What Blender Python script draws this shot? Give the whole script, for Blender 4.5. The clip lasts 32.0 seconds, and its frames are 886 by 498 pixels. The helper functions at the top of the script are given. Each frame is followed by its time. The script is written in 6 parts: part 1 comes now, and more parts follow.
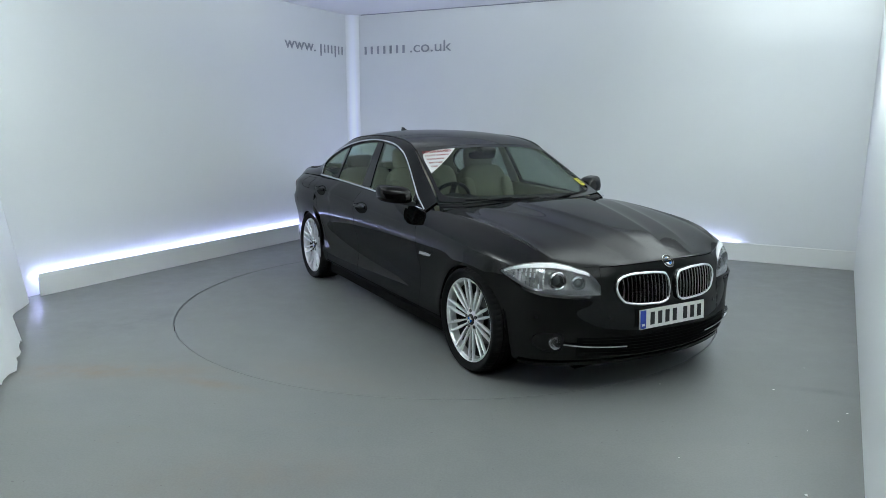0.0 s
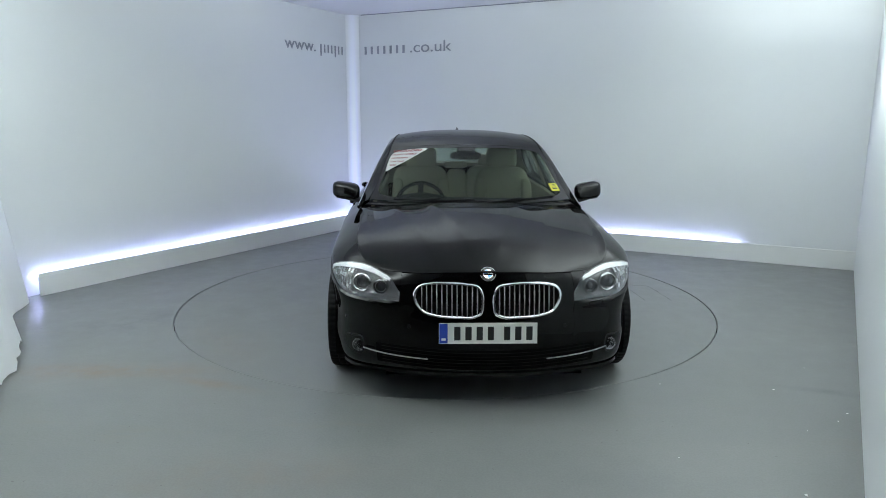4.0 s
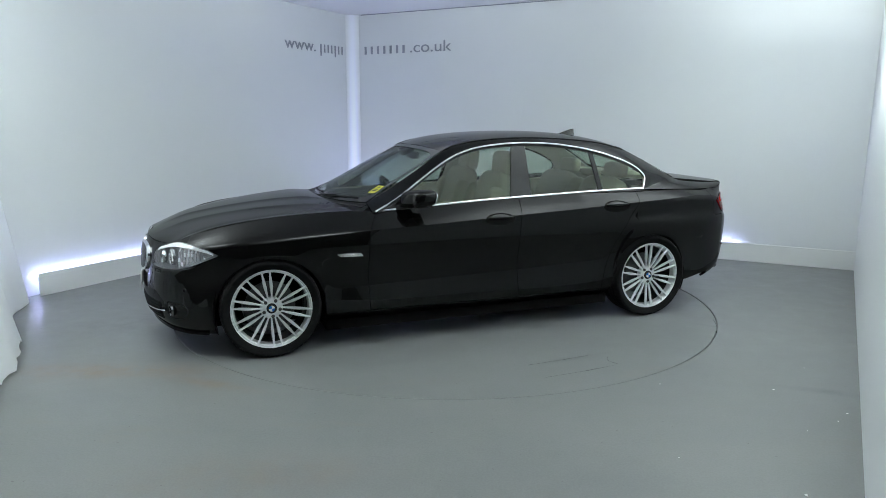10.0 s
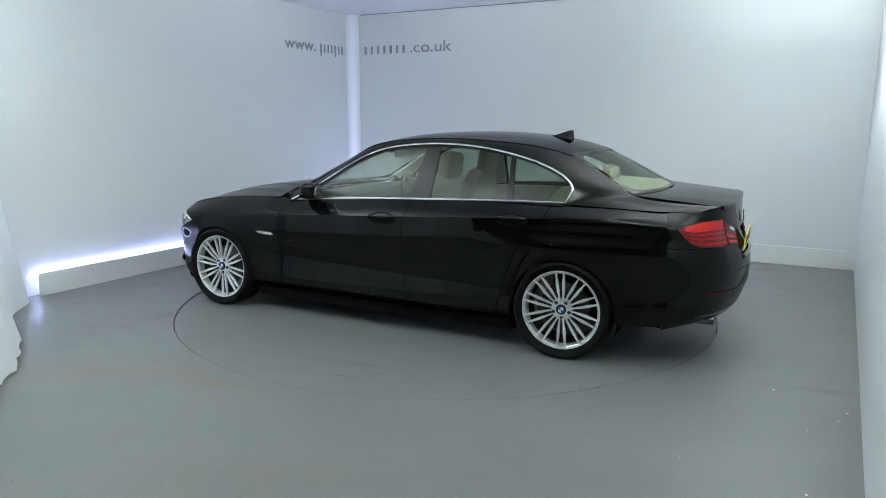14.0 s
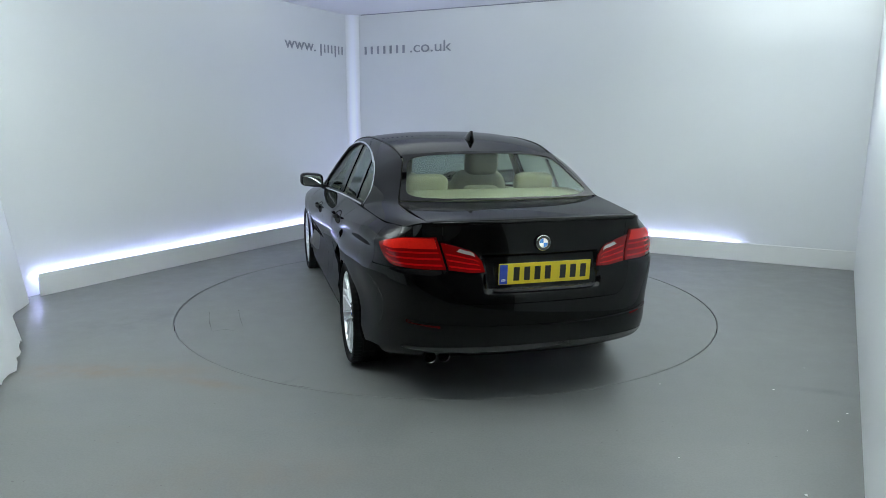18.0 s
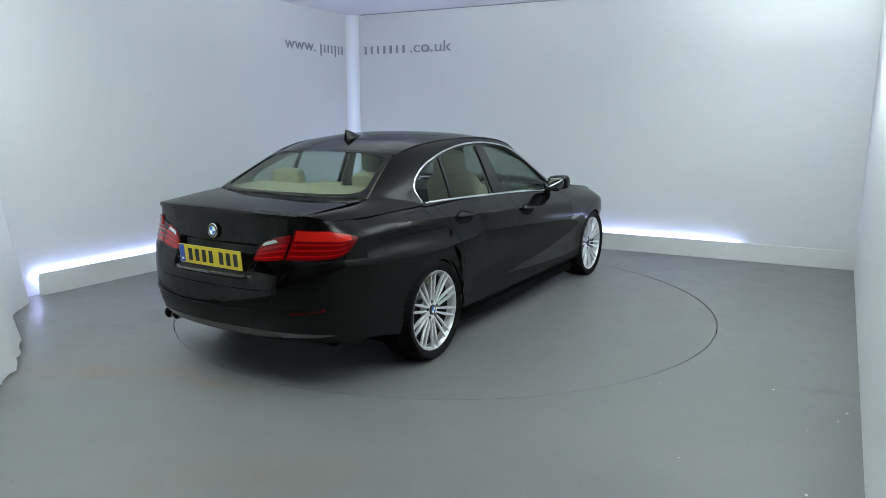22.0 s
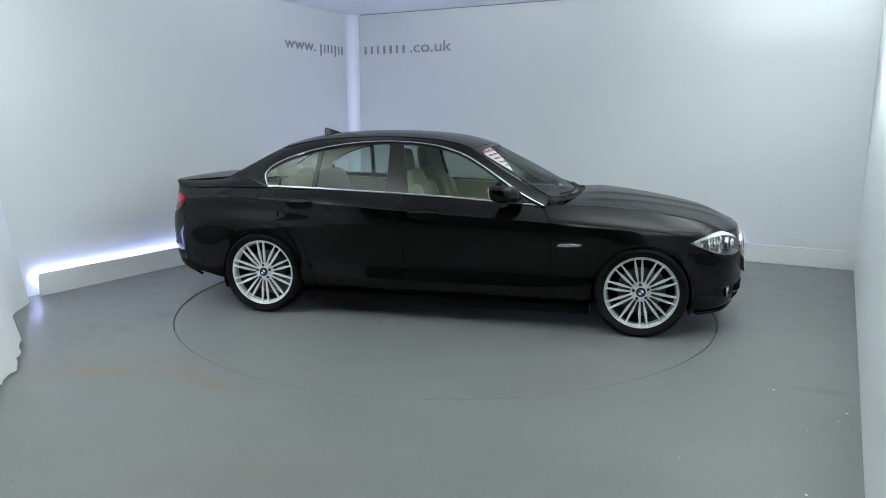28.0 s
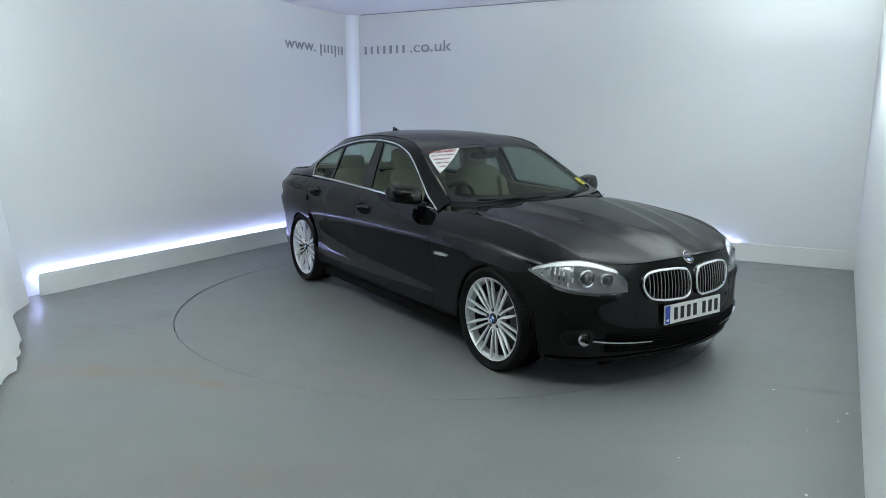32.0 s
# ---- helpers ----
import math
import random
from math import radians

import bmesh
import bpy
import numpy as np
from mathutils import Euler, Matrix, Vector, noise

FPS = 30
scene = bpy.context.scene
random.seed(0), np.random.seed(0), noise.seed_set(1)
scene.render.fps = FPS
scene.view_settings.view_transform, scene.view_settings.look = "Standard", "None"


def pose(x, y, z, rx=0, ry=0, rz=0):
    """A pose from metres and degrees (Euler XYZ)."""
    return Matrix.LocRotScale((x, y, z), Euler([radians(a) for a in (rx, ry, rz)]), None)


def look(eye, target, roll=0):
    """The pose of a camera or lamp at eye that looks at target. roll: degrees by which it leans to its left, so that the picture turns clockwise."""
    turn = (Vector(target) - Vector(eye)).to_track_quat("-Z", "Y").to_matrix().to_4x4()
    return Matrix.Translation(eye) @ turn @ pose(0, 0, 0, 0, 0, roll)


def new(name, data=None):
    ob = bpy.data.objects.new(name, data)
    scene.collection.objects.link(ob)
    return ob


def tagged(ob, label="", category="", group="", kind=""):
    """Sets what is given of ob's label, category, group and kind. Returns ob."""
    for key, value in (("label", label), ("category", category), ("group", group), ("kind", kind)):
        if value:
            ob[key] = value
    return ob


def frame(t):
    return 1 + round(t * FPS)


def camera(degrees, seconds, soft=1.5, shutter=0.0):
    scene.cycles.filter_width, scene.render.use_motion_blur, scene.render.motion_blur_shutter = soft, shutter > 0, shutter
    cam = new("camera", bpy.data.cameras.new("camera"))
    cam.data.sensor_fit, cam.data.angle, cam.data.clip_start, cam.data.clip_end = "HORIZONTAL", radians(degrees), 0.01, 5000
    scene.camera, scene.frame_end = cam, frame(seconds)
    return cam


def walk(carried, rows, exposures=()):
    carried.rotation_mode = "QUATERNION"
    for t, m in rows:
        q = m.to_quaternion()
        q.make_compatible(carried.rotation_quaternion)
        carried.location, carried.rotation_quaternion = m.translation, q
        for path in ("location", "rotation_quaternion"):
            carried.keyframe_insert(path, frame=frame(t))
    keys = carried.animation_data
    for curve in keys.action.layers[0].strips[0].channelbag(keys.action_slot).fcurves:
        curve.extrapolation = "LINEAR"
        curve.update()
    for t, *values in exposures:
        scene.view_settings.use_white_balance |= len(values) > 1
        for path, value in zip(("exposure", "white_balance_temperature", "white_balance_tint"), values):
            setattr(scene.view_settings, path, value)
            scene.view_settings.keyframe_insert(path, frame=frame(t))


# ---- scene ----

EYE = Vector((0.0, -5.897, 1.555))
cam = camera(65.57, 32.0, soft=0.85)
AIM = EYE + Vector((-0.0036, 0.98277, -0.18481))
walk(cam, [(0, look(EYE, AIM, 0.21)), (32, look(EYE, AIM, 0.21))])

# ---- world and light ----
scene.view_settings.exposure = 0.0
world = bpy.data.worlds.new("world")
scene.world = world
world.use_nodes = True
world.node_tree.nodes["Background"].inputs[0].default_value = (0.6, 0.66, 0.75, 1)
world.node_tree.nodes["Background"].inputs[1].default_value = 0.02


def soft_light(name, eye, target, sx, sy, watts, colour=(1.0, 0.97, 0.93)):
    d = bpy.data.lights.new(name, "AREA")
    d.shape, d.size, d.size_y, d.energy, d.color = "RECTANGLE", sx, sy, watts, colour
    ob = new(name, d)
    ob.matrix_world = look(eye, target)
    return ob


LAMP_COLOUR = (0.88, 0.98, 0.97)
# unseen lamps, added and turned up at the white ceiling, which spreads their light
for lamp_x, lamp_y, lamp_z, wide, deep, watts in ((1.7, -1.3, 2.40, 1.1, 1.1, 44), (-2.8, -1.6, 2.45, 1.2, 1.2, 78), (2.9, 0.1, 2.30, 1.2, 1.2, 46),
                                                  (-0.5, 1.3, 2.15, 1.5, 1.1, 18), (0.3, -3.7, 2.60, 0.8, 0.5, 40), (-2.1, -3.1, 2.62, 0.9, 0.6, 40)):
    soft_light("added_ceiling_bounce", (lamp_x, lamp_y, lamp_z), (lamp_x, lamp_y + 0.02, 4.0), wide, deep, watts, LAMP_COLOUR)
# added unseen lamps that brighten the upper part of the white right wall
for lamp_x, lamp_y, watts in ((1.05, -3.35, 17), (1.85, -2.0, 17), (2.65, -0.6, 17)):
    soft_light("added_wall_bounce", (lamp_x, lamp_y, 2.15), (lamp_x + 0.6, lamp_y - 0.34, 2.55), 0.5, 0.4, watts, LAMP_COLOUR)


# ---- materials ----
def material(name):
    m = bpy.data.materials.new(name)
    m.use_nodes = True
    return m, m.node_tree.nodes, m.node_tree.links, m.node_tree.nodes["Principled BSDF"]


def coords(n, l, scale, kind="Object"):
    tc, mp = n.new("ShaderNodeTexCoord"), n.new("ShaderNodeMapping")
    mp.inputs["Scale"].default_value = scale if isinstance(scale, tuple) else (scale,) * 3
    l.new(tc.outputs[kind], mp.inputs[0])
    return mp.outputs[0]


def noise_tex(n, l, scale, detail=4.0, rough=0.55, stretch=(1, 1, 1)):
    t = n.new("ShaderNodeTexNoise")
    t.inputs["Scale"].default_value, t.inputs["Detail"].default_value, t.inputs["Roughness"].default_value = scale, detail, rough
    l.new(coords(n, l, stretch), t.inputs["Vector"])
    return t.outputs["Fac"]


def ramp(n, l, fac, stops):
    r = n.new("ShaderNodeValToRGB")
    while len(r.color_ramp.elements) < len(stops):
        r.color_ramp.elements.new(0.5)
    for e, (p, c) in zip(r.color_ramp.elements, stops):
        e.position, e.color = p, (*c, 1)
    l.new(fac, r.inputs[0])
    return r.outputs[0]


def mix_col(n, l, fac, a, b, mode="MIX"):
    m = n.new("ShaderNodeMix")
    m.data_type, m.blend_type = "RGBA", mode
    for socket, v in ((m.inputs[0], fac), (m.inputs[6], a), (m.inputs[7], b)):
        if hasattr(v, "links"):
            l.new(v, socket)
        else:
            socket.default_value = v if isinstance(v, float) else (*v, 1)
    return m.outputs[2]


def bump(n, l, p, height, strength, dist):
    b = n.new("ShaderNodeBump")
    b.inputs["Strength"].default_value, b.inputs["Distance"].default_value = strength, dist
    l.new(height, b.inputs["Height"])
    l.new(b.outputs[0], p.inputs["Normal"])


def simple(name, col, rough=0.5, metal=0.0, coat=0.0, spec=0.5, vary=0.06, grain=60.0, bumps=0.0):
    m, n, l, p = material(name)
    lo = tuple(max(0.0, c * (1 - vary)) for c in col)
    hi = tuple(min(1.0, c * (1 + vary)) for c in col)
    l.new(ramp(n, l, noise_tex(n, l, grain), [(0.3, lo), (0.7, hi)]), p.inputs["Base Color"])
    p.inputs["Roughness"].default_value, p.inputs["Metallic"].default_value = rough, metal
    p.inputs["Coat Weight"].default_value, p.inputs["Specular IOR Level"].default_value = coat, spec
    p.inputs["Coat Roughness"].default_value = 0.03
    if bumps:
        bump(n, l, p, noise_tex(n, l, grain * 3), bumps, 0.002)
    return m


def ellipse_mask(n, l, cx, cy, turn, rx, ry):
    """1 in the middle of an ellipse on the floor, 0 at its edge."""
    tc, mp, ln, mr = (n.new("ShaderNode" + k) for k in ("TexCoord", "Mapping", "VectorMath", "MapRange"))
    mp.vector_type = "TEXTURE"
    mp.inputs["Location"].default_value = (cx, cy, 0)
    mp.inputs["Rotation"].default_value = (0, 0, turn)
    mp.inputs["Scale"].default_value = (rx, ry, 1)
    ln.operation = "LENGTH"
    mr.interpolation_type = "SMOOTHSTEP"
    for k, v in enumerate((1.0, 0.1, 0.0, 1.0)):
        mr.inputs[k + 1].default_value = v
    l.new(tc.outputs["Object"], mp.inputs[0])
    l.new(mp.outputs[0], ln.inputs[0])
    l.new(ln.outputs["Value"], mr.inputs[0])
    return mr.outputs[0]


def floor_material(name, smears):
    m, n, l, p = material(name)
    big = noise_tex(n, l, 0.9, 5, 0.6)
    mid = noise_tex(n, l, 5.0, 7, 0.68)
    fine = noise_tex(n, l, 90.0, 3, 0.6)
    c = ramp(n, l, big, [(0.28, (0.151, 0.163, 0.163)), (0.5, (0.182, 0.191, 0.189)), (0.75, (0.203, 0.205, 0.200))])
    c = mix_col(n, l, 0.42, c, ramp(n, l, mid, [(0.3, (0.129, 0.138, 0.139)), (0.7, (0.225, 0.229, 0.225))]))
    c = mix_col(n, l, 0.15, c, ramp(n, l, fine, [(0.4, (0.103, 0.103, 0.103)), (0.6, (0.215, 0.215, 0.215))]))
    # rolled paint: faint streaks
    c = mix_col(n, l, 0.10, c, ramp(n, l, noise_tex(n, l, 1.8, 6, 0.65, (0.8, 1.6, 1.0)), [(0.35, (0.138, 0.142, 0.142)), (0.65, (0.224, 0.225, 0.222))]))
    # brownish smears and dark rubbed patches
    st = noise_tex(n, l, 1.6, 6, 0.7, (0.5, 2.0, 1.0))
    c = mix_col(n, l, ramp(n, l, st, [(0.58, (0, 0, 0)), (0.74, (0.8, 0.8, 0.8))]), c, (0.188, 0.178, 0.162))
    brk = ramp(n, l, noise_tex(n, l, 3.4, 6, 0.7), [(0.36, (0, 0, 0)), (0.62, (1, 1, 1))])
    for cx, cy, turn, rx, ry, col, amount in smears:
        mul = n.new("ShaderNodeMath")
        mul.operation = "MULTIPLY"
        l.new(ellipse_mask(n, l, cx, cy, turn, rx, ry), mul.inputs[0])
        l.new(brk, mul.inputs[1])
        mu2 = n.new("ShaderNodeMath")
        mu2.operation, mu2.inputs[1].default_value = "MULTIPLY", amount
        l.new(mul.outputs[0], mu2.inputs[0])
        c = mix_col(n, l, mu2.outputs[0], c, col)
    # specks of grit
    sp = noise_tex(n, l, 38.0, 2, 0.5)
    c = mix_col(n, l, ramp(n, l, sp, [(0.735, (0, 0, 0)), (0.77, (0.7, 0.7, 0.7))]), c, (0.09, 0.09, 0.09))
    l.new(c, p.inputs["Base Color"])
    l.new(ramp(n, l, mid, [(0.3, (0.34, 0.34, 0.34)), (0.7, (0.50, 0.50, 0.50))]), p.inputs["Roughness"])
    bump(n, l, p, fine, 0.06, 0.002)
    return m


def wall_material(name, col, rough=0.75):
    m, n, l, p = material(name)
    big = noise_tex(n, l, 0.7, 4, 0.5)
    fine = noise_tex(n, l, 180.0, 3, 0.6)
    a = tuple(c * 0.975 for c in col)
    c = ramp(n, l, big, [(0.3, a), (0.7, col)])
    l.new(c, p.inputs["Base Color"])
    p.inputs["Roughness"].default_value = rough
    bump(n, l, p, fine, 0.05, 0.001)
    return m


def paint_material():
    m, n, l, p = material("black_car_paint")
    flake = noise_tex(n, l, 900.0, 2, 0.5)
    dust = noise_tex(n, l, 3.0, 5, 0.6)
    c = ramp(n, l, flake, [(0.35, (0.0014, 0.0014, 0.0015)), (0.7, (0.0034, 0.0034, 0.0036))])
    l.new(c, p.inputs["Base Color"])
    l.new(ramp(n, l, dust, [(0.3, (0.30, 0.30, 0.30)), (0.7, (0.38, 0.38, 0.38))]), p.inputs["Roughness"])
    p.inputs["Specular IOR Level"].default_value = 0.0
    p.inputs["Coat Weight"].default_value = 0.62
    p.inputs["Coat IOR"].default_value = 1.48
    l.new(ramp(n, l, dust, [(0.3, (0.018, 0.018, 0.018)), (0.7, (0.034, 0.034, 0.034))]), p.inputs["Coat Roughness"])
    return m


def glass_material(name, tint, rough=0.0, body=0.035):
    m = bpy.data.materials.new(name)
    m.use_nodes = True
    n, l = m.node_tree.nodes, m.node_tree.links
    n.remove(n["Principled BSDF"])
    out = n["Material Output"]
    tr, gl, mx = n.new("ShaderNodeBsdfTransparent"), n.new("ShaderNodeBsdfGlossy"), n.new("ShaderNodeMixShader")
    lw, pw, ma = n.new("ShaderNodeLayerWeight"), n.new("ShaderNodeMath"), n.new("ShaderNodeMath")
    tr.inputs[0].default_value = (*tint, 1)
    gl.inputs["Roughness"].default_value = rough
    lw.inputs[0].default_value = 0.5
    pw.operation, pw.inputs[1].default_value = "POWER", 5.0
    ma.operation, ma.inputs[1].default_value, ma.inputs[2].default_value = "MULTIPLY_ADD", 0.45, body
    l.new(lw.outputs["Facing"], pw.inputs[0])
    l.new(pw.outputs[0], ma.inputs[0])
    l.new(ma.outputs[0], mx.inputs[0])
    l.new(tr.outputs[0], mx.inputs[1])
    l.new(gl.outputs[0], mx.inputs[2])
    l.new(mx.outputs[0], out.inputs[0])
    return m


def glow(name, col, strength):
    m, n, l, p = material(name)
    p.inputs["Base Color"].default_value = (0.8, 0.8, 0.85, 1)
    p.inputs["Emission Color"].default_value = (*col, 1)
    p.inputs["Emission Strength"].default_value = strength
    return m


BROWN, RUBBED = (0.205, 0.160, 0.126), (0.130, 0.136, 0.140)
FLOOR = floor_material("grey_painted_floor", [(-2.1, -1.80, 0.05, 1.0, 0.20, BROWN, 1.0), (-1.4, -2.02, -0.35, 0.5, 0.10, BROWN, 0.7), (-2.4, -0.75, 0.7, 0.85, 0.42, RUBBED, 0.75),
                                              (2.25, -2.1, -0.3, 0.45, 0.07, RUBBED, 0.8), (0.4, -3.3, 0.2, 1.6, 0.5, RUBBED, 0.25), (-0.9, -3.1, 0.1, 0.9, 0.35, BROWN, 0.35)])
DECKPAINT = floor_material("grey_painted_deck", [(-1.65, 1.48, -0.88, 0.24, 0.035, RUBBED, 1.0), (-0.2, 1.74, 0.07, 0.42, 0.06, RUBBED, 0.5), (1.2, -1.6, 0.6, 0.7, 0.3, BROWN, 0.3)])
SCUFF = simple("black_scuff", (0.122, 0.125, 0.127), 0.7, vary=0.5, grain=40)
FLECK = simple("white_paint_fleck", (0.80, 0.80, 0.78), 0.7)
WALL = wall_material("white_wall_paint", (0.70, 0.72, 0.73))
# dark tone for unseen walls, standing in for the unlit room near the camera
DIMWALL = wall_material("unlit_room_dark", (0.055, 0.056, 0.058))
CEIL = wall_material("white_ceiling_paint", (0.72, 0.73, 0.74))
BOARD = wall_material("white_skirting_paint", (0.74, 0.75, 0.74), 0.5)
CLOTH = wall_material("white_sheet_cloth", (0.78, 0.80, 0.81), 0.9)
LED = glow("blue_white_led", (0.47, 0.52, 1.0), 82.0)
PAINT = paint_material()
TRIM = simple("black_plastic", (0.008, 0.008, 0.009), 0.5, spec=0.2, bumps=0.15, grain=120)
GLOSSBLACK = simple("gloss_black_pillar", (0.006, 0.006, 0.007), 0.22, spec=0.3)
RUBBER = simple("tyre_rubber", (0.008, 0.008, 0.0085), 0.65, spec=0.11, vary=0.2, bumps=0.3, grain=80)
CHROME = simple("satin_chrome", (0.80, 0.81, 0.83), 0.13, metal=1.0, vary=0.03)
ALLOY = simple("silver_alloy", (0.86, 0.87, 0.88), 0.30, metal=0.65, coat=0.4, vary=0.05)
STEEL = simple("brake_steel", (0.11, 0.11, 0.112), 0.48, metal=1.0, vary=0.15)
DARK = simple("dark_cavity", (0.004, 0.004, 0.004), 0.8, spec=0.08)
GLASS = glass_material("tinted_glass", (0.66, 0.71, 0.68), body=0.018)
REARGLASS = glass_material("rear_glass", (0.84, 0.89, 0.84), body=0.03)
SIDEGLASS = glass_material("clear_side_glass", (0.74, 0.79, 0.75), body=0.022)
LENS = glass_material("clear_lens", (0.95, 0.96, 0.97))
LEATHER = simple("cream_leather", (0.42, 0.39, 0.29), 0.5, bumps=0.25, grain=90)
HEADLINER = simple("cream_headliner", (0.45, 0.43, 0.36), 0.9, vary=0.05)
REDLAMP = simple("deep_red_lamp_plastic", (0.17, 0.0015, 0.002), 0.10, coat=0.2, spec=0.3)
RED = simple("red_lamp_plastic", (0.42, 0.004, 0.005), 0.12, coat=0.2, spec=0.3)
REDTOP = simple("bright_red_lamp_plastic", (0.60, 0.014, 0.008), 0.10, coat=0.3, spec=0.3)
CLEARLAMP = simple("clear_lamp_reflector", (0.74, 0.72, 0.72), 0.2, metal=0.6)
WHITEPLATE = simple("white_plate", (0.78, 0.78, 0.74), 0.35, vary=0.02)
YELLOWPLATE = simple("yellow_plate", (0.72, 0.55, 0.02), 0.35, vary=0.02)
BLUE = simple("blue_band", (0.02, 0.06, 0.42), 0.4)
BLACKINK = simple("black_ink", (0.012, 0.012, 0.012), 0.5)
REDINK = simple("dull_red_ink", (0.22, 0.025, 0.035), 0.6)
WHITEINK = simple("white_vinyl", (0.82, 0.82, 0.82), 0.45, vary=0.02)
PAPER = simple("white_paper_sticker", (0.60, 0.60, 0.60), 0.6, spec=0.2, vary=0.03)
YELLOW = simple("yellow_sticker", (0.50, 0.47, 0.03), 0.5)
BADGEBLUE = simple("badge_blue", (0.04, 0.20, 0.60), 0.2, coat=0.6)
SIGNGREY = simple("grey_lettering", (0.27, 0.29, 0.33), 0.6)
SLAT = simple("dark_chrome_slat", (0.30, 0.30, 0.31), 0.25, metal=1.0)
LAMPGREY = simple("grey_lamp_housing", (0.24, 0.24, 0.245), 0.3, metal=0.5)
LIGHTRING = simple("dull_light_ring", (0.52, 0.52, 0.53), 0.25, metal=1.0)
BROW = simple("white_lamp_brow", (0.80, 0.81, 0.82), 0.3, coat=0.4)
PROJ = simple("dark_projector", (0.03, 0.03, 0.035), 0.05, coat=1.0)
GRIP = simple("satin_dark_strip", (0.05, 0.05, 0.052), 0.25, metal=0.3, coat=0.6)
DASH = simple("dark_grey_trim", (0.022, 0.022, 0.024), 0.6, bumps=0.2, grain=120)
# barrel in dark grey: the shade between the spokes is put into its colour
BARRELGREY = simple("shaded_wheel_barrel", (0.045, 0.045, 0.047), 0.5, metal=0.3, vary=0.2)
CHROMEGLASS = simple("mirror_glass", (0.75, 0.78, 0.80), 0.02, metal=1.0, vary=0.01)


# ---- mesh helpers ----
class Soup:
    """Vertices and faces gathered before they become one mesh."""

    def __init__(self):
        self.v, self.f = [], []

    def add(self, verts, faces):
        k = len(self.v)
        self.v += [tuple(p) for p in verts]
        self.f += [tuple(i + k for i in f) for f in faces]
        return self

    def box(self, lo, hi, m=None):
        x0, y0, z0 = lo
        x1, y1, z1 = hi
        v = [(x0, y0, z0), (x1, y0, z0), (x1, y1, z0), (x0, y1, z0), (x0, y0, z1), (x1, y0, z1), (x1, y1, z1), (x0, y1, z1)]
        if m is not None:
            v = [tuple(m @ Vector(p)) for p in v]
        return self.add(v, [(0, 3, 2, 1), (4, 5, 6, 7), (0, 1, 5, 4), (1, 2, 6, 5), (2, 3, 7, 6), (3, 0, 4, 7)])

    def sheet(self, g, t, flip=False):
        """A sheet of thickness t from a grid of points; t goes against the normal."""
        g = np.asarray(g, float)
        nu, nv = g.shape[:2]
        du, dv = np.gradient(g, axis=0), np.gradient(g, axis=1)
        nn = np.cross(du, dv)
        ln = np.linalg.norm(nn, axis=2, keepdims=True)
        nn = nn / np.maximum(ln, 1e-9)
        if flip:
            nn = -nn
        back = g - nn * t
        v = np.concatenate([g.reshape(-1, 3), back.reshape(-1, 3)])
        o, f = nu * nv, []
        for i in range(nu - 1):
            for j in range(nv - 1):
                a, b, c, d = i * nv + j, (i + 1) * nv + j, (i + 1) * nv + j + 1, i * nv + j + 1
                q = (a, b, c, d)
                f.append(q[::-1] if flip else q)
                q = (a + o, d + o, c + o, b + o)
                f.append(q[::-1] if flip else q)
        rim = [i * nv for i in range(nu)] + [(nu - 1) * nv + j for j in range(1, nv)]
        rim += [i * nv + nv - 1 for i in range(nu - 2, -1, -1)] + [j for j in range(nv - 2, 0, -1)]
        for a, b in zip(rim, rim[1:] + rim[:1]):
            q = (a, a + o, b + o, b)
            f.append(q[::-1] if flip else q)
        return self.add(v, f)

    def sweep(self, pts, prof, ups=None, closed=False):
        """A profile (a, b) carried along points: a along the side, b along the up direction."""
        p = np.asarray(pts, float)
        n, k = len(p), len(prof)
        if closed:
            tg = np.roll(p, -1, 0) - np.roll(p, 1, 0)
        else:
            tg = np.gradient(p, axis=0)
        tg /= np.maximum(np.linalg.norm(tg, axis=1, keepdims=True), 1e-9)
        up = np.tile((0.0, 0.0, 1.0), (n, 1)) if ups is None else np.asarray(ups, float) * np.ones((n, 1))
        sd = np.cross(tg, up)
        sd /= np.maximum(np.linalg.norm(sd, axis=1, keepdims=True), 1e-9)
        up = np.cross(sd, tg)
        v = [p[i] + a * sd[i] + b * up[i] for i in range(n) for a, b in prof]
        f = []
        for i in range(n if closed else n - 1):
            for j in range(k):
                a, b = i * k + j, i * k + (j + 1) % k
                c, d = ((i + 1) % n) * k + (j + 1) % k, ((i + 1) % n) * k + j
                f.append((a, b, c, d))
        if not closed:
            f += [tuple(range(k))[::-1], tuple((n - 1) * k + j for j in range(k))]
        return self.add(v, f)

    def lathe(self, prof, n, m=None, closed=False):
        """A profile (r, h) turned round z."""
        k, v, f = len(prof), [], []
        for i in range(n):
            a = 2 * math.pi * i / n
            for r, h in prof:
                v.append((r * math.cos(a), r * math.sin(a), h))
        for i in range(n):
            for j in range(k if closed else k - 1):
                f.append((i * k + j, ((i + 1) % n) * k + j, ((i + 1) % n) * k + (j + 1) % k, i * k + (j + 1) % k))
        if m is not None:
            v = [tuple(m @ Vector(p)) for p in v]
        return self.add(v, f)


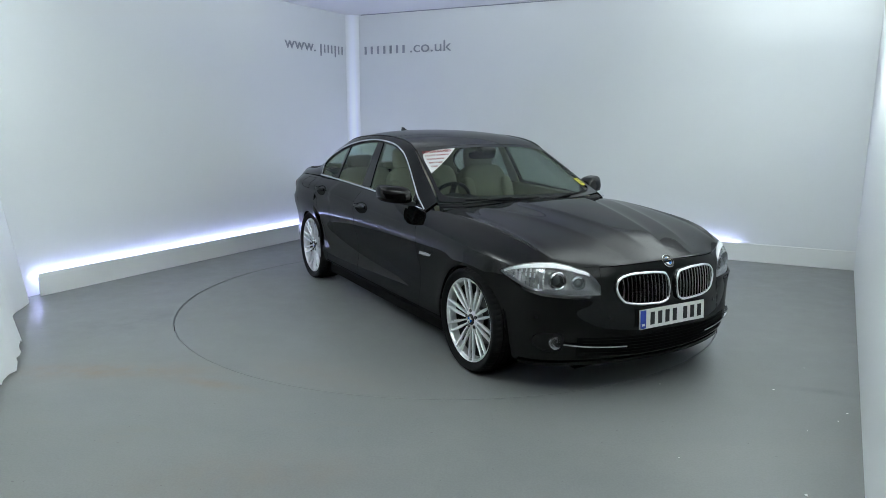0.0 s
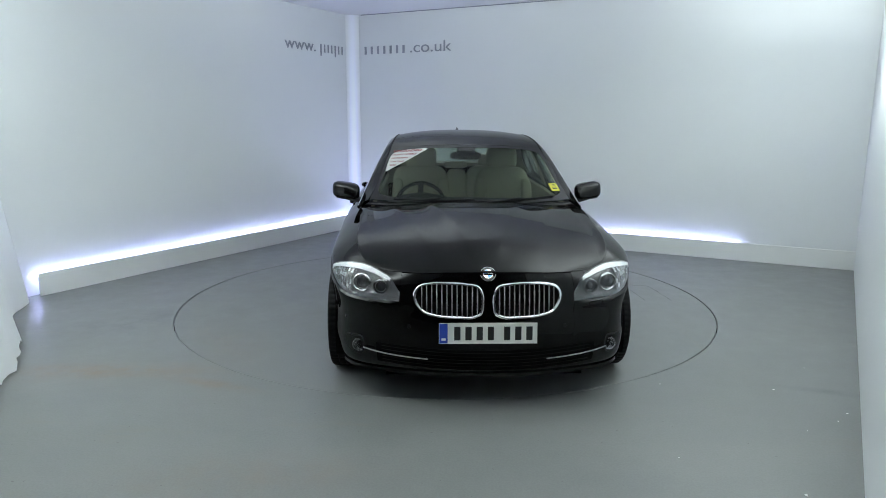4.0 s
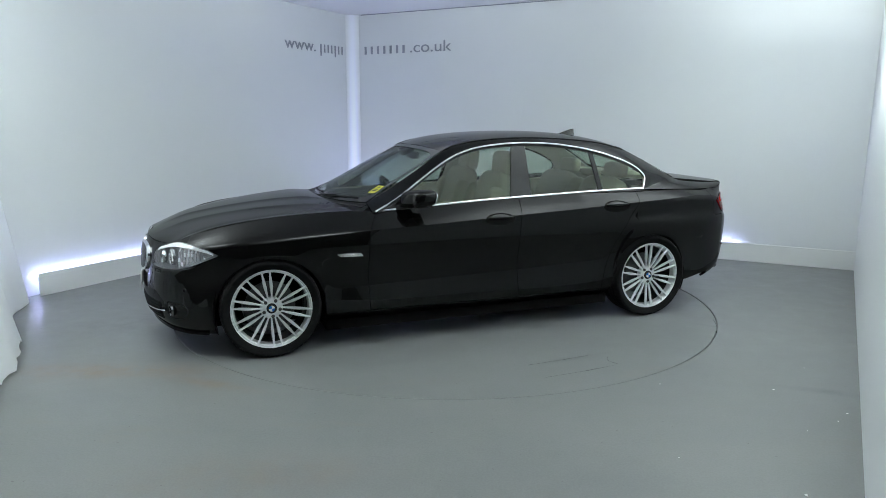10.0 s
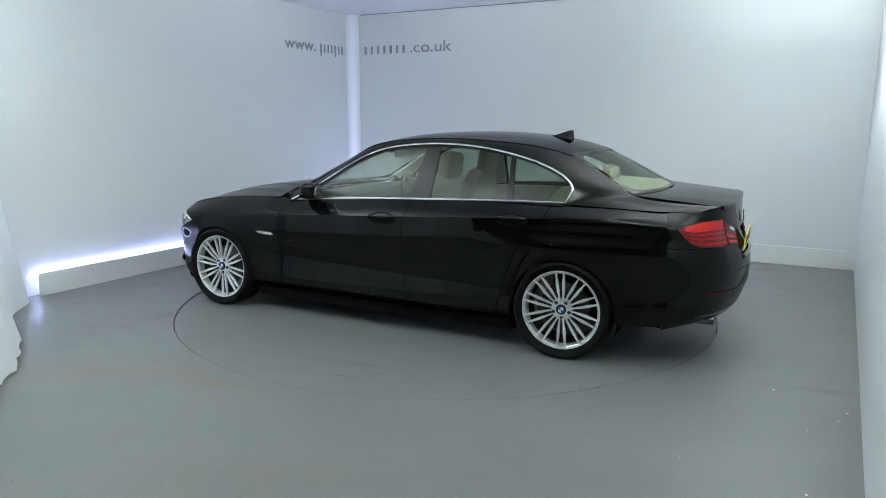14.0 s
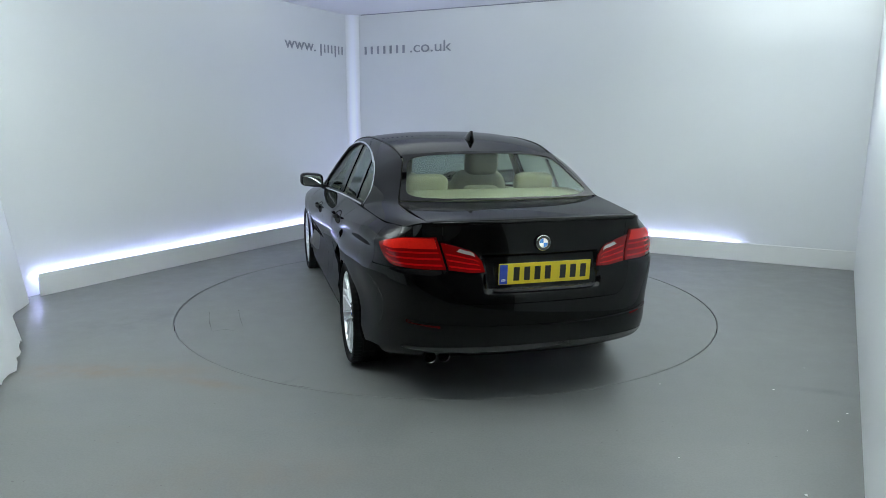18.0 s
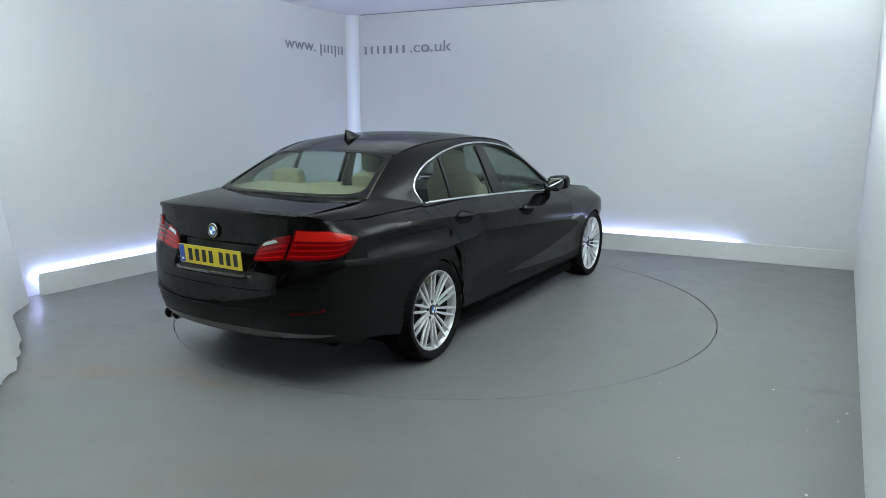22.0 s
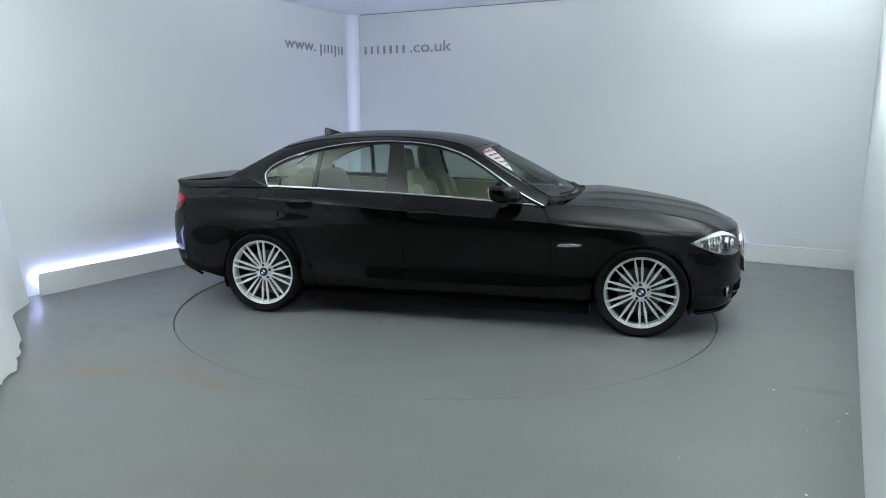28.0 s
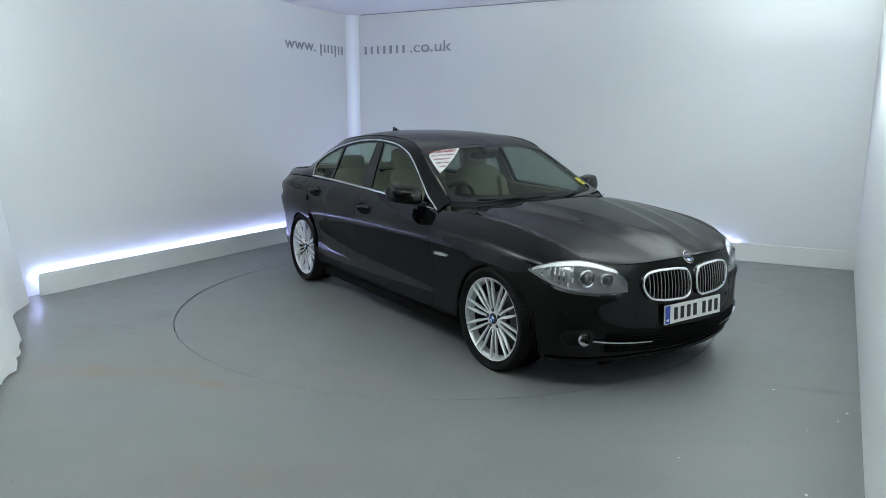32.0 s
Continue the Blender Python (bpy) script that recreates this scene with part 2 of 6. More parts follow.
def part(name, soup, mat, parent=None, label="", smooth=38, side=1, off=(0, 0, 0)):
    """One mesh object from a soup; side -1 mirrors it in y."""
    me = bpy.data.meshes.new(name)
    v = [(x + off[0], y * side + off[1], z + off[2]) for x, y, z in soup.v]
    f = [t[::-1] for t in soup.f] if side < 0 else soup.f
    me.from_pydata(v, [], f)
    me.validate()
    me.update()
    bm = bmesh.new()
    bm.from_mesh(me)
    bmesh.ops.remove_doubles(bm, verts=bm.verts, dist=1e-5)
    bmesh.ops.recalc_face_normals(bm, faces=bm.faces)
    bm.to_mesh(me)
    bm.free()
    me.materials.append(mat)
    if smooth:
        me.polygons.foreach_set("use_smooth", [True] * len(me.polygons))
        me.set_sharp_from_angle(angle=radians(smooth))
    ob = new(name, me)
    if parent is not None:
        ob.parent = parent
    if label:
        tagged(ob, label)
    return ob


def spline(keys, t):
    """Catmull-Rom through rows of keys (first column the parameter) at t, an array."""
    k = np.asarray(keys, float)
    x, y = k[:, 0], k[:, 1:]
    t = np.atleast_1d(np.asarray(t, float))
    order = 1.0
    if x[0] > x[-1]:
        x, t, order = -x, -t, -1.0
    m = np.gradient(y, x, axis=0)
    # limit the slopes, so that nothing overshoots
    d = np.diff(y, axis=0) / np.diff(x)[:, None]
    for i in range(1, len(x) - 1):
        same = d[i - 1] * d[i] > 0
        lim = 3 * np.minimum(abs(d[i - 1]), abs(d[i]))
        m[i] = np.where(same, np.sign(d[i]) * np.minimum(abs(m[i]), lim), 0.0)
    m[0], m[-1] = d[0], d[-1]
    i = np.clip(np.searchsorted(x, t) - 1, 0, len(x) - 2)
    h = (x[i + 1] - x[i])[:, None]
    u = np.clip((t - x[i])[:, None] / h, 0, 1)
    return (2 * u**3 - 3 * u**2 + 1) * y[i] + (u**3 - 2 * u**2 + u) * h * m[i] + (3 * u**2 - 2 * u**3) * y[i + 1] + (u**3 - u**2) * h * m[i + 1]


def smooth_line(pts, n, closed=False):
    """n points evenly spread along a smooth line through pts."""
    p = np.asarray(pts, float)
    if closed:
        p = np.concatenate([p[-2:], p, p[:3]])
    s = np.concatenate([[0], np.cumsum(np.linalg.norm(np.diff(p, axis=0), axis=1))])
    dense = np.linspace(0, s[-1], 60 * len(p))
    mm = np.gradient(p, s, axis=0)
    i = np.clip(np.searchsorted(s, dense) - 1, 0, len(s) - 2)
    h = (s[i + 1] - s[i])[:, None]
    u = (dense - s[i])[:, None] / h
    q = (2 * u**3 - 3 * u**2 + 1) * p[i] + (u**3 - 2 * u**2 + u) * h * mm[i] + (3 * u**2 - 2 * u**3) * p[i + 1] + (u**3 - u**2) * h * mm[i + 1]
    if closed:
        a, b = s[2], s[-3]
        keep = (dense >= a - 1e-9) & (dense <= b + 1e-9)
        q = q[keep]
    L = np.concatenate([[0], np.cumsum(np.linalg.norm(np.diff(q, axis=0), axis=1))])
    tt = np.linspace(0, L[-1], n, endpoint=not closed)
    return np.stack([np.interp(tt, L, q[:, c]) for c in range(q.shape[1])], 1)


# ---- the room ----
CEILING = 2.985
LEFT_A, CORNER, BACK_B, NEAR = (-3.586, 0.009), (-1.319, 4.076), (4.313, 1.218), (1.766, -3.245)
DIR_L = Vector((CORNER[0] - LEFT_A[0], CORNER[1] - LEFT_A[1], 0)).normalized()
DIR_B = Vector((BACK_B[0] - CORNER[0], BACK_B[1] - CORNER[1], 0)).normalized()
DIR_R = Vector((NEAR[0] - BACK_B[0], NEAR[1] - BACK_B[1], 0)).normalized()
IN_L, IN_B, IN_R = Vector((DIR_L.y, -DIR_L.x, 0)), Vector((DIR_B.y, -DIR_B.x, 0)), Vector((DIR_R.y, -DIR_R.x, 0))
V3 = lambda p, z=0.0: Vector((p[0], p[1], z))
STAND = 0.085  # how far the skirting boards stand off the walls


def slab(name, a, b, inward, z0, z1, thick, mat, label, setback=0.0):
    """A wall slab from a to b whose inner face is set back from the line a-b."""
    a, b = V3(a) - inward * setback, V3(b) - inward * setback
    v = []
    for z in (z0, z1):
        v += [a + Vector((0, 0, z)), b + Vector((0, 0, z)), b - inward * thick + Vector((0, 0, z)), a - inward * thick + Vector((0, 0, z))]
    s = Soup().add(v, [(0, 1, 2, 3), (4, 7, 6, 5), (0, 4, 5, 1), (1, 5, 6, 2), (2, 6, 7, 3), (3, 7, 4, 0)])
    ob = part(name, s, mat, smooth=0)
    return tagged(ob, label, kind="structure")


left_start = V3(LEFT_A) - DIR_L * 1.2
corner_v = V3(CORNER)
slab("wall_left", left_start - DIR_L * 1.5, corner_v + DIR_L * 0.3, IN_L, 0, CEILING, 0.12, WALL, "plain white painted studio wall", STAND)
slab("wall_back", corner_v - DIR_B * 0.3, V3(BACK_B) + DIR_B * 0.3, IN_B, 0, CEILING, 0.12, WALL, "plain white painted studio wall", STAND)
far_near = V3(BACK_B) + DIR_R * 9.2
white_end = V3(BACK_B) + DIR_R * 6.1
slab("wall_right", V3(BACK_B) - DIR_R * 0.25, white_end, IN_R, 0, CEILING, 0.12, WALL, "plain white painted studio wall", 0.0)
# unseen walls added from here on, dark so the car's reflections stay dark
slab("added_wall_right", white_end, far_near, IN_R, 0, CEILING, 0.12, DIMWALL, "added unseen wall beside the camera, dark for the unlit room", 0.0)
rear_l = Vector((-4.6, -7.4, 0))
slab("added_wall_rear", far_near + Vector((0.4, 0.55, 0)), rear_l, Vector((0.03, 1, 0)).normalized(), 0, CEILING, 0.12, DIMWALL, "added unseen wall behind the camera, dark for the unlit room", 0.0)
slab("added_wall_side", rear_l + Vector((0, -0.2, 0)), left_start - DIR_L * 1.5, Vector((1, 0, 0)), 0, CEILING, 0.12, DIMWALL, "added unseen wall beside the camera, dark for the unlit room", 0.0)
tagged(part("ceiling", Soup().box((-6, -9, CEILING), (6, 6, CEILING + 0.1)), CEIL, smooth=0), "flat white painted studio ceiling", kind="structure")

# narrow facet across the corner; its bluish glow is put in as emission
fac_a = corner_v - IN_L * (STAND - 0.004) - DIR_L * 0.035
fac_b = corner_v - IN_B * (STAND - 0.004) + DIR_B * 0.065
fac_n = (IN_L + IN_B).normalized() * -0.03


def facet_material():
    """Wall white with the corner's glow put in as emission, brightest along its middle."""
    m, n, l, p = material("corner_glow")
    p.inputs["Base Color"].default_value = (0.78, 0.80, 0.81, 1)
    p.inputs["Roughness"].default_value = 0.75
    p.inputs["Emission Color"].default_value = (0.50, 0.58, 1.0, 1)
    tc, dot, rng, z, zr, mul = (n.new("ShaderNode" + k) for k in ("TexCoord", "VectorMath", "MapRange", "SeparateXYZ", "MapRange", "Math"))
    d = (fac_b - fac_a).normalized()
    c, half = d.dot((fac_a + fac_b) / 2), (fac_b - fac_a).length / 2
    dot.operation = "DOT_PRODUCT"
    dot.inputs[1].default_value = d
    l.new(tc.outputs["Object"], dot.inputs[0])
    away, ab = n.new("ShaderNodeMath"), n.new("ShaderNodeMath")
    away.operation, away.inputs[1].default_value, ab.operation = "SUBTRACT", c, "ABSOLUTE"
    l.new(dot.outputs["Value"], away.inputs[0])
    l.new(away.outputs[0], ab.inputs[0])
    rng.interpolation_type = "SMOOTHSTEP"
    for k, v in enumerate((half * 1.05, 0.0, 0.0, 1.0)):
        rng.inputs[k + 1].default_value = v
    l.new(ab.outputs[0], rng.inputs[0])
    l.new(tc.outputs["Object"], z.inputs[0])
    for k, v in enumerate((0.0, CEILING, 0.56, 0.13)):
        zr.inputs[k + 1].default_value = v
    l.new(z.outputs["Z"], zr.inputs[0])
    mul.operation = "MULTIPLY"
    l.new(rng.outputs[0], mul.inputs[0])
    l.new(zr.outputs[0], mul.inputs[1])
    l.new(mul.outputs[0], p.inputs["Emission Strength"])
    return m


tagged(part("corner_facet", Soup().add([p + o + Vector((0, 0, z)) for z in (0.0, CEILING) for p, o in ((fac_a, Vector()), (fac_b, Vector()), (fac_b, fac_n), (fac_a, fac_n))],
       [(0, 1, 5, 4), (1, 2, 6, 5), (2, 3, 7, 6), (3, 0, 4, 7), (0, 3, 2, 1), (4, 5, 6, 7)]), facet_material(), smooth=0), "narrow wall corner facet with its pale blue glow put in", kind="structure")

# grey strip for the shaded gap between the back wall and the ceiling
gap_a, gap_b = corner_v - IN_B * (STAND - 0.002) + DIR_B * 0.10, V3(BACK_B) - IN_B * (STAND - 0.002) - DIR_B * 0.05
tagged(part("ceiling_gap_strip", Soup().add([p + IN_B * o + Vector((0, 0, z)) for z in (CEILING - 0.012, CEILING - 0.001) for p, o in ((gap_a, 0), (gap_b, 0), (gap_b, 0.004), (gap_a, 0.004))],
       [(0, 1, 5, 4), (1, 2, 6, 5), (2, 3, 7, 6), (3, 0, 4, 7), (0, 3, 2, 1), (4, 5, 6, 7)]), SIGNGREY, smooth=0), "thin dark joint under the studio ceiling", kind="structure")

TABLE_R = 2.235


def floor_ring():
    s, n = Soup(), 128
    v, f = [], []
    for i in range(n):
        a = 2 * math.pi * i / n
        c, d = math.cos(a), math.sin(a)
        # gap width varied to set how dark its shaded line looks on each side
        r0 = TABLE_R + 0.0036 + 0.0026 * d + 0.007 * abs(c) ** 3
        k = 9.0 / max(abs(c), abs(d))
        v += [(r0 * c, r0 * d, -0.05), (r0 * c, r0 * d, -0.002), ((r0 + 0.004) * c, (r0 + 0.004) * d, 0.0), (3.2 * c, 3.2 * d, 0), (k * c, k * d, 0)]
    for i in range(n):
        for j in range(4):
            a, b = i * 5 + j, ((i + 1) % n) * 5 + j
            f.append((a, b, b + 1, a + 1))
    s.add(v, f)
    return s


tagged(part("floor", floor_ring(), FLOOR, smooth=20), "grey painted concrete studio floor, scuffed", kind="structure")
tagged(part("pit_floor", Soup().lathe([(0.0, -0.05), (TABLE_R + 0.05, -0.05)], 96), DARK, smooth=0), "dark gap under the turntable edge", kind="structure")

turntable = tagged(new("turntable"), "round grey painted turntable flush with the floor", "turntable")
part("deck", Soup().lathe([(0.0, 0.0), (1.2, 0.0), (TABLE_R - 0.010, 0.0), (TABLE_R - 0.010, -0.02), (0.0, -0.02)], 160), DECKPAINT, turntable, "scuffed grey painted deck", smooth=20)
part("edge_band", Soup().lathe([(TABLE_R - 0.010, -0.0004), (TABLE_R - 0.003, -0.0004), (TABLE_R, -0.003), (TABLE_R, -0.045), (TABLE_R - 0.010, -0.045)], 160, None, True), DECKPAINT, turntable, smooth=20)
part("underframe", Soup().lathe([(0.0, -0.021), (TABLE_R - 0.012, -0.021), (TABLE_R - 0.012, -0.044), (0.0, -0.044)], 96), DARK, turntable, smooth=20)


def scuff(pts, w, parent):
    """A thin rubbed mark on the floor, pointed at both ends and wavering."""
    rng = random.Random(len(pts) + int(w * 1e5))
    l = smooth_line([(x, y, 0) for x, y in pts], 15)
    tg = np.gradient(l, axis=0)
    tg /= np.linalg.norm(tg, axis=1, keepdims=True)
    sd = np.stack([-tg[:, 1], tg[:, 0], 0 * tg[:, 0]], 1)
    rows = []
    for i in range(15):
        k = w / 2 * math.sin(math.pi * (i + 0.3) / 14.6) ** 0.5 * rng.uniform(0.35, 1.0)
        rows.append([(*(l[i] - sd[i] * k)[:2], 0.0008), (*(l[i] + sd[i] * k)[:2], 0.0008)])
    return part("scuff_mark", Soup().sheet(rows, 0.0006, flip=True), SCUFF, parent, smooth=0)


for pts, w in (([(0.092, 1.754), (-0.15, 1.742), (-0.38, 1.722)], 0.006), ([(0.093, 1.754), (0.05, 1.752)], 0.012), ([(-0.49, 1.785), (-0.445, 1.85), (-0.468, 1.936)], 0.007),
               ([(-0.44, 1.945), (-0.22, 1.968), (0.091, 1.985)], 0.008), ([(-0.30, 1.96), (-0.20, 1.972)], 0.012), ([(-1.52, 1.637), (-1.66, 1.50), (-1.774, 1.331)], 0.010)):
    scuff(pts, w, turntable)
flecks, rng = Soup(), random.Random(4)
for x, y, r in ((1.291, -1.983, 0.006), (1.935, -2.062, 0.006), (2.178, -2.392, 0.007), (2.073, -2.493, 0.006), (1.853, -2.609, 0.005), (1.53, -3.225, 0.008), (2.30, -1.7, 0.004), (1.1, -2.9, 0.004)):
    a0 = rng.uniform(0, 6)
    flecks.add([(x, y, 0.003)] + [(x + r * rng.uniform(0.5, 1.3) * math.cos(a0 + a), y + r * rng.uniform(0.5, 1.3) * math.sin(a0 + a), 0.0005) for a in (0, 0.9, 1.8, 2.7, 3.6, 4.5, 5.4)],
               [(0, k, k % 7 + 1) for k in range(1, 8)])
tagged(part("paint_flecks", flecks, FLECK, smooth=0), "white paint flecks scattered on the grey floor", "flecks", kind="stuff")


# ---- skirting boards with the light strips behind them ----
BOARD_H = 0.205


def skirting(name, a, b, inward, label):
    th = 0.018
    a, b = V3(a), V3(b)
    prof = [(0, 0.004), (0, BOARD_H - 0.003), (-0.003, BOARD_H), (-th, BOARD_H), (-th, 0.004)]
    v = [p + inward * o + Vector((0, 0, z)) for p in (a, b) for o, z in prof]
    f = [(i, (i + 1) % 5, (i + 1) % 5 + 5, i + 5) for i in range(5)] + [(4, 3, 2, 1, 0), (5, 6, 7, 8, 9)]
    return tagged(part(name, Soup().add(v, f), BOARD, smooth=0), label, kind="structure")


skirting("skirting_left", LEFT_A, CORNER, IN_L, "white skirting board standing off the lit wall")
skirting("skirting_back", corner_v, BACK_B, IN_B, "white skirting board standing off the lit wall")


def led(name, a, b, inward, z):
    """A thin light strip on the wall behind a skirting board."""
    a, b = V3(a) - inward * (STAND - 0.004), V3(b) - inward * (STAND - 0.004)
    s = Soup().add([p + inward * o + Vector((0, 0, z + h)) for p in (a, b) for o, h in ((0, 0), (0.012, 0), (0.012, 0.010), (0, 0.010))],
                   [(0, 1, 5, 4), (1, 2, 6, 5), (2, 3, 7, 6), (3, 0, 4, 7), (0, 3, 2, 1), (4, 5, 6, 7)])
    return tagged(part(name, s, LED, smooth=0), "glowing blue-white light strip behind the skirting board", "light strip", group="light strips")


led("light_strip", V3(LEFT_A) - DIR_L * 0.02, corner_v - DIR_L * 0.05, IN_L, 0.170)
led("light_strip", corner_v + DIR_B * 0.05, corner_v + DIR_B * 5.16, IN_B, 0.170)

# ---- cloth screens by the left end ----


def cloth(name, pts, top, lean, ripple, seed, label, torn=0.0):
    """A hanging sheet along the floor line pts; lean: how far the top is drawn back along it."""
    rng = random.Random(seed)
    line = smooth_line([(*p, 0) for p in pts], 46)
    tang = np.gradient(line, axis=0)
    tang /= np.linalg.norm(tang, axis=1, keepdims=True)
    nrm = np.stack([-tang[:, 1], tang[:, 0], 0 * tang[:, 0]], 1)
    ph = [rng.uniform(0, 6.28) for _ in range(4)]
    g = np.zeros((46, 26, 3))
    hem = [rng.uniform(0, torn) for _ in range(46)]
    for i in range(46):
        for j in range(26):
            w = j / 25
            z = 0.012 + hem[i] * (1 - w) ** 6 + (top - 0.012) * w
            u = i / 45
            fold = ripple * (math.sin(u * 31 + ph[0] + w * 0.8) * 0.5 + math.sin(u * 67 + ph[1] - w) * 0.3) * (0.35 + 0.65 * (1 - w))
            g[i, j] = line[i] + nrm[i] * fold + lean * w
            g[i, j, 2] = z
    return tagged(part(name, Soup().sheet(g, 0.004), CLOTH, smooth=60), label, "cloth screen", group="cloth screens")


cloth("cloth_screen", [(-3.70, -0.10), (-3.52, -0.274), (-3.49, -0.50), (-3.30, -0.95), (-3.05, -1.6), (-2.9, -2.6)], CEILING - 0.03, np.array((-0.42, -0.10, 0)), 0.02, 3, "tall white sheet hung as a screen beside the wall")
cloth("cloth_screen", [(-3.02, -1.30), (-2.82, -1.52), (-2.70, -1.85), (-2.54, -2.205), (-2.50, -2.6), (-2.60, -3.2), (-2.75, -4.2)], 1.35, np.array((-0.20, -0.12, 0)), 0.05, 8, "rumpled white sheet with a ragged hem lying on the floor", torn=0.05)

# ================= the car =================
CX, CY = 0.124, 0.147  # the turntable's axis, seen from the middle of the wheelbase
OFF = (CX, CY, 0.0)
car = tagged(new("saloon_car"), "black four-door saloon car with silver multi-spoke wheels on the turntable", "car")


def cp(name, soup, mat, parent=None, label="", smooth=38, side=1):
    """A part of the car, given in the car's own measures (x forward, y to its left)."""
    return part(name, soup, mat, parent or car, label, smooth, side, OFF)


# plan outline at the widest height, from the nose round to the tail
PLAN = [(2.292, 0.0), (2.282, 0.20), (2.247, 0.38), (2.195, 0.54), (2.122, 0.702), (2.003, 0.814), (1.843, 0.874), (1.484, 0.909), (1.0, 0.9245),
        (0.3, 0.930), (-0.5, 0.929), (-1.0, 0.926), (-1.484, 0.919), (-1.85, 0.898), (-2.12, 0.860), (-2.31, 0.780), (-2.435, 0.648), (-2.51, 0.45), (-2.55, 0.22), (-2.56, 0.0)]


def eased(a, width):
    """A line of points over one half of the car, smoothed; it goes on mirrored past both ends."""
    r = int(3 * width)
    m = np.ones(a.shape[1])
    m[1] = -1
    q = np.concatenate([a[r:0:-1] * m, a, a[-2:-r - 2:-1] * m])
    w = np.exp(-0.5 * (np.arange(-r, r + 1) / width) ** 2)
    w /= w.sum()
    return np.stack([np.convolve(q[:, c], w, "valid") for c in range(a.shape[1])], 1)


BASE = smooth_line(PLAN, 1201)
BASE[0, 1], BASE[-1, 1] = 0, 0
BASE = eased(BASE, 14.0)
_t = np.gradient(BASE, axis=0)
_t /= np.linalg.norm(_t, axis=1, keepdims=True)
NORM = np.stack([-_t[:, 1], _t[:, 0]], 1) * -1.0
if NORM[600, 1] < 0:
    NORM = -NORM
NORM[0], NORM[-1] = (1, 0), (-1, 0)
SLEN = np.concatenate([[0], np.cumsum(np.linalg.norm(np.diff(BASE, axis=0), axis=1))])


def s_of_x(x):
    """Length along the outline at which it passes x."""
    return float(np.interp(-x, -BASE[:, 0], SLEN))


def s_of_y(y, rear=False):
    h = 600
    if rear:
        return float(np.interp(y, BASE[h:, 1][::-1], SLEN[h:][::-1]))
    k = int(np.argmax(BASE[:h, 0] < 1.2))
    return float(np.interp(y, BASE[:k, 1], SLEN[:k]))


def waist(x):
    """Height of the crease that runs through the door handles."""
    return 0.861 - 0.05 * x


def belt(x):
    return spline([(0.80, 0.928), (0.35, 0.957), (-0.04, 0.979), (-0.35, 0.993), (-0.75, 1.007), (-1.04, 1.016), (-1.40, 1.022), (-1.60, 1.020)], x)[:, 0]


# upper edge of the body shell: bonnet lip, wing top, waistline, boot shoulder, boot lip
EDGE = [(2.238, 0.0, 0.765), (2.228, 0.20, 0.762), (2.188, 0.38, 0.753), (2.110, 0.54, 0.748), (2.045, 0.645, 0.772), (1.955, 0.700, 0.812), (1.815, 0.725, 0.853),
        (1.535, 0.742, 0.899), (1.135, 0.760, 0.934), (0.93, 0.780, 0.940), (0.76, 0.800, 0.932), (0.35, 0.806, 0.957), (-0.35, 0.806, 0.993), (-1.04, 0.800, 1.016),
        (-1.44, 0.792, 1.016), (-1.80, 0.790, 1.008), (-2.08, 0.757, 1.000), (-2.275, 0.695, 0.996), (-2.392, 0.602, 1.034), (-2.440, 0.46, 1.042), (-2.465, 0.22, 1.044), (-2.470, 0.0, 1.046)]


def edge_keys():
    rows = []
    for x, y, z in EDGE:
        d = np.hypot(BASE[:, 0] - x, BASE[:, 1] - y)
        k = int(np.argmin(d))
        if y == 0:
            k = 0 if x > 0 else len(BASE) - 1
        rows.append((SLEN[k], x, y, z))
    return rows


EDGE_K = edge_keys()
EDGE_S = eased(spline(EDGE_K, SLEN), 9.0)
# height and inset below the edge: sill, tuck, flank, waist; for the nose, the side and the tail
NOSE = [(0.185, 0.085), (0.215, 0.045), (0.250, 0.022), (0.300, 0.008), (0.360, 0.001), (0.420, 0.000), (0.480, 0.003), (0.540, 0.010), (0.600, 0.016), (0.650, 0.022), (0.695, 0.031)]
FLANK = [(0.165, 0.085), (0.205, 0.048), (0.265, 0.030), (0.330, 0.031), (0.400, 0.041), (0.480, 0.045), (0.560, 0.037), (0.28, 0.014), (0.55, 0.001), (0.80, 0.001), (1.00, 0.012)]
TAIL = [(0.300, 0.115), (0.316, 0.082), (0.346, 0.056), (0.405, 0.030), (0.475, 0.011), (0.540, 0.003), (0.600, 0.002), (0.660, 0.008), (0.720, 0.024), (0.775, 0.048), (0.840, 0.068)]
LIFT = (0.105, 0.090, 0.070, 0.045, 0.02)
SECTION = {}


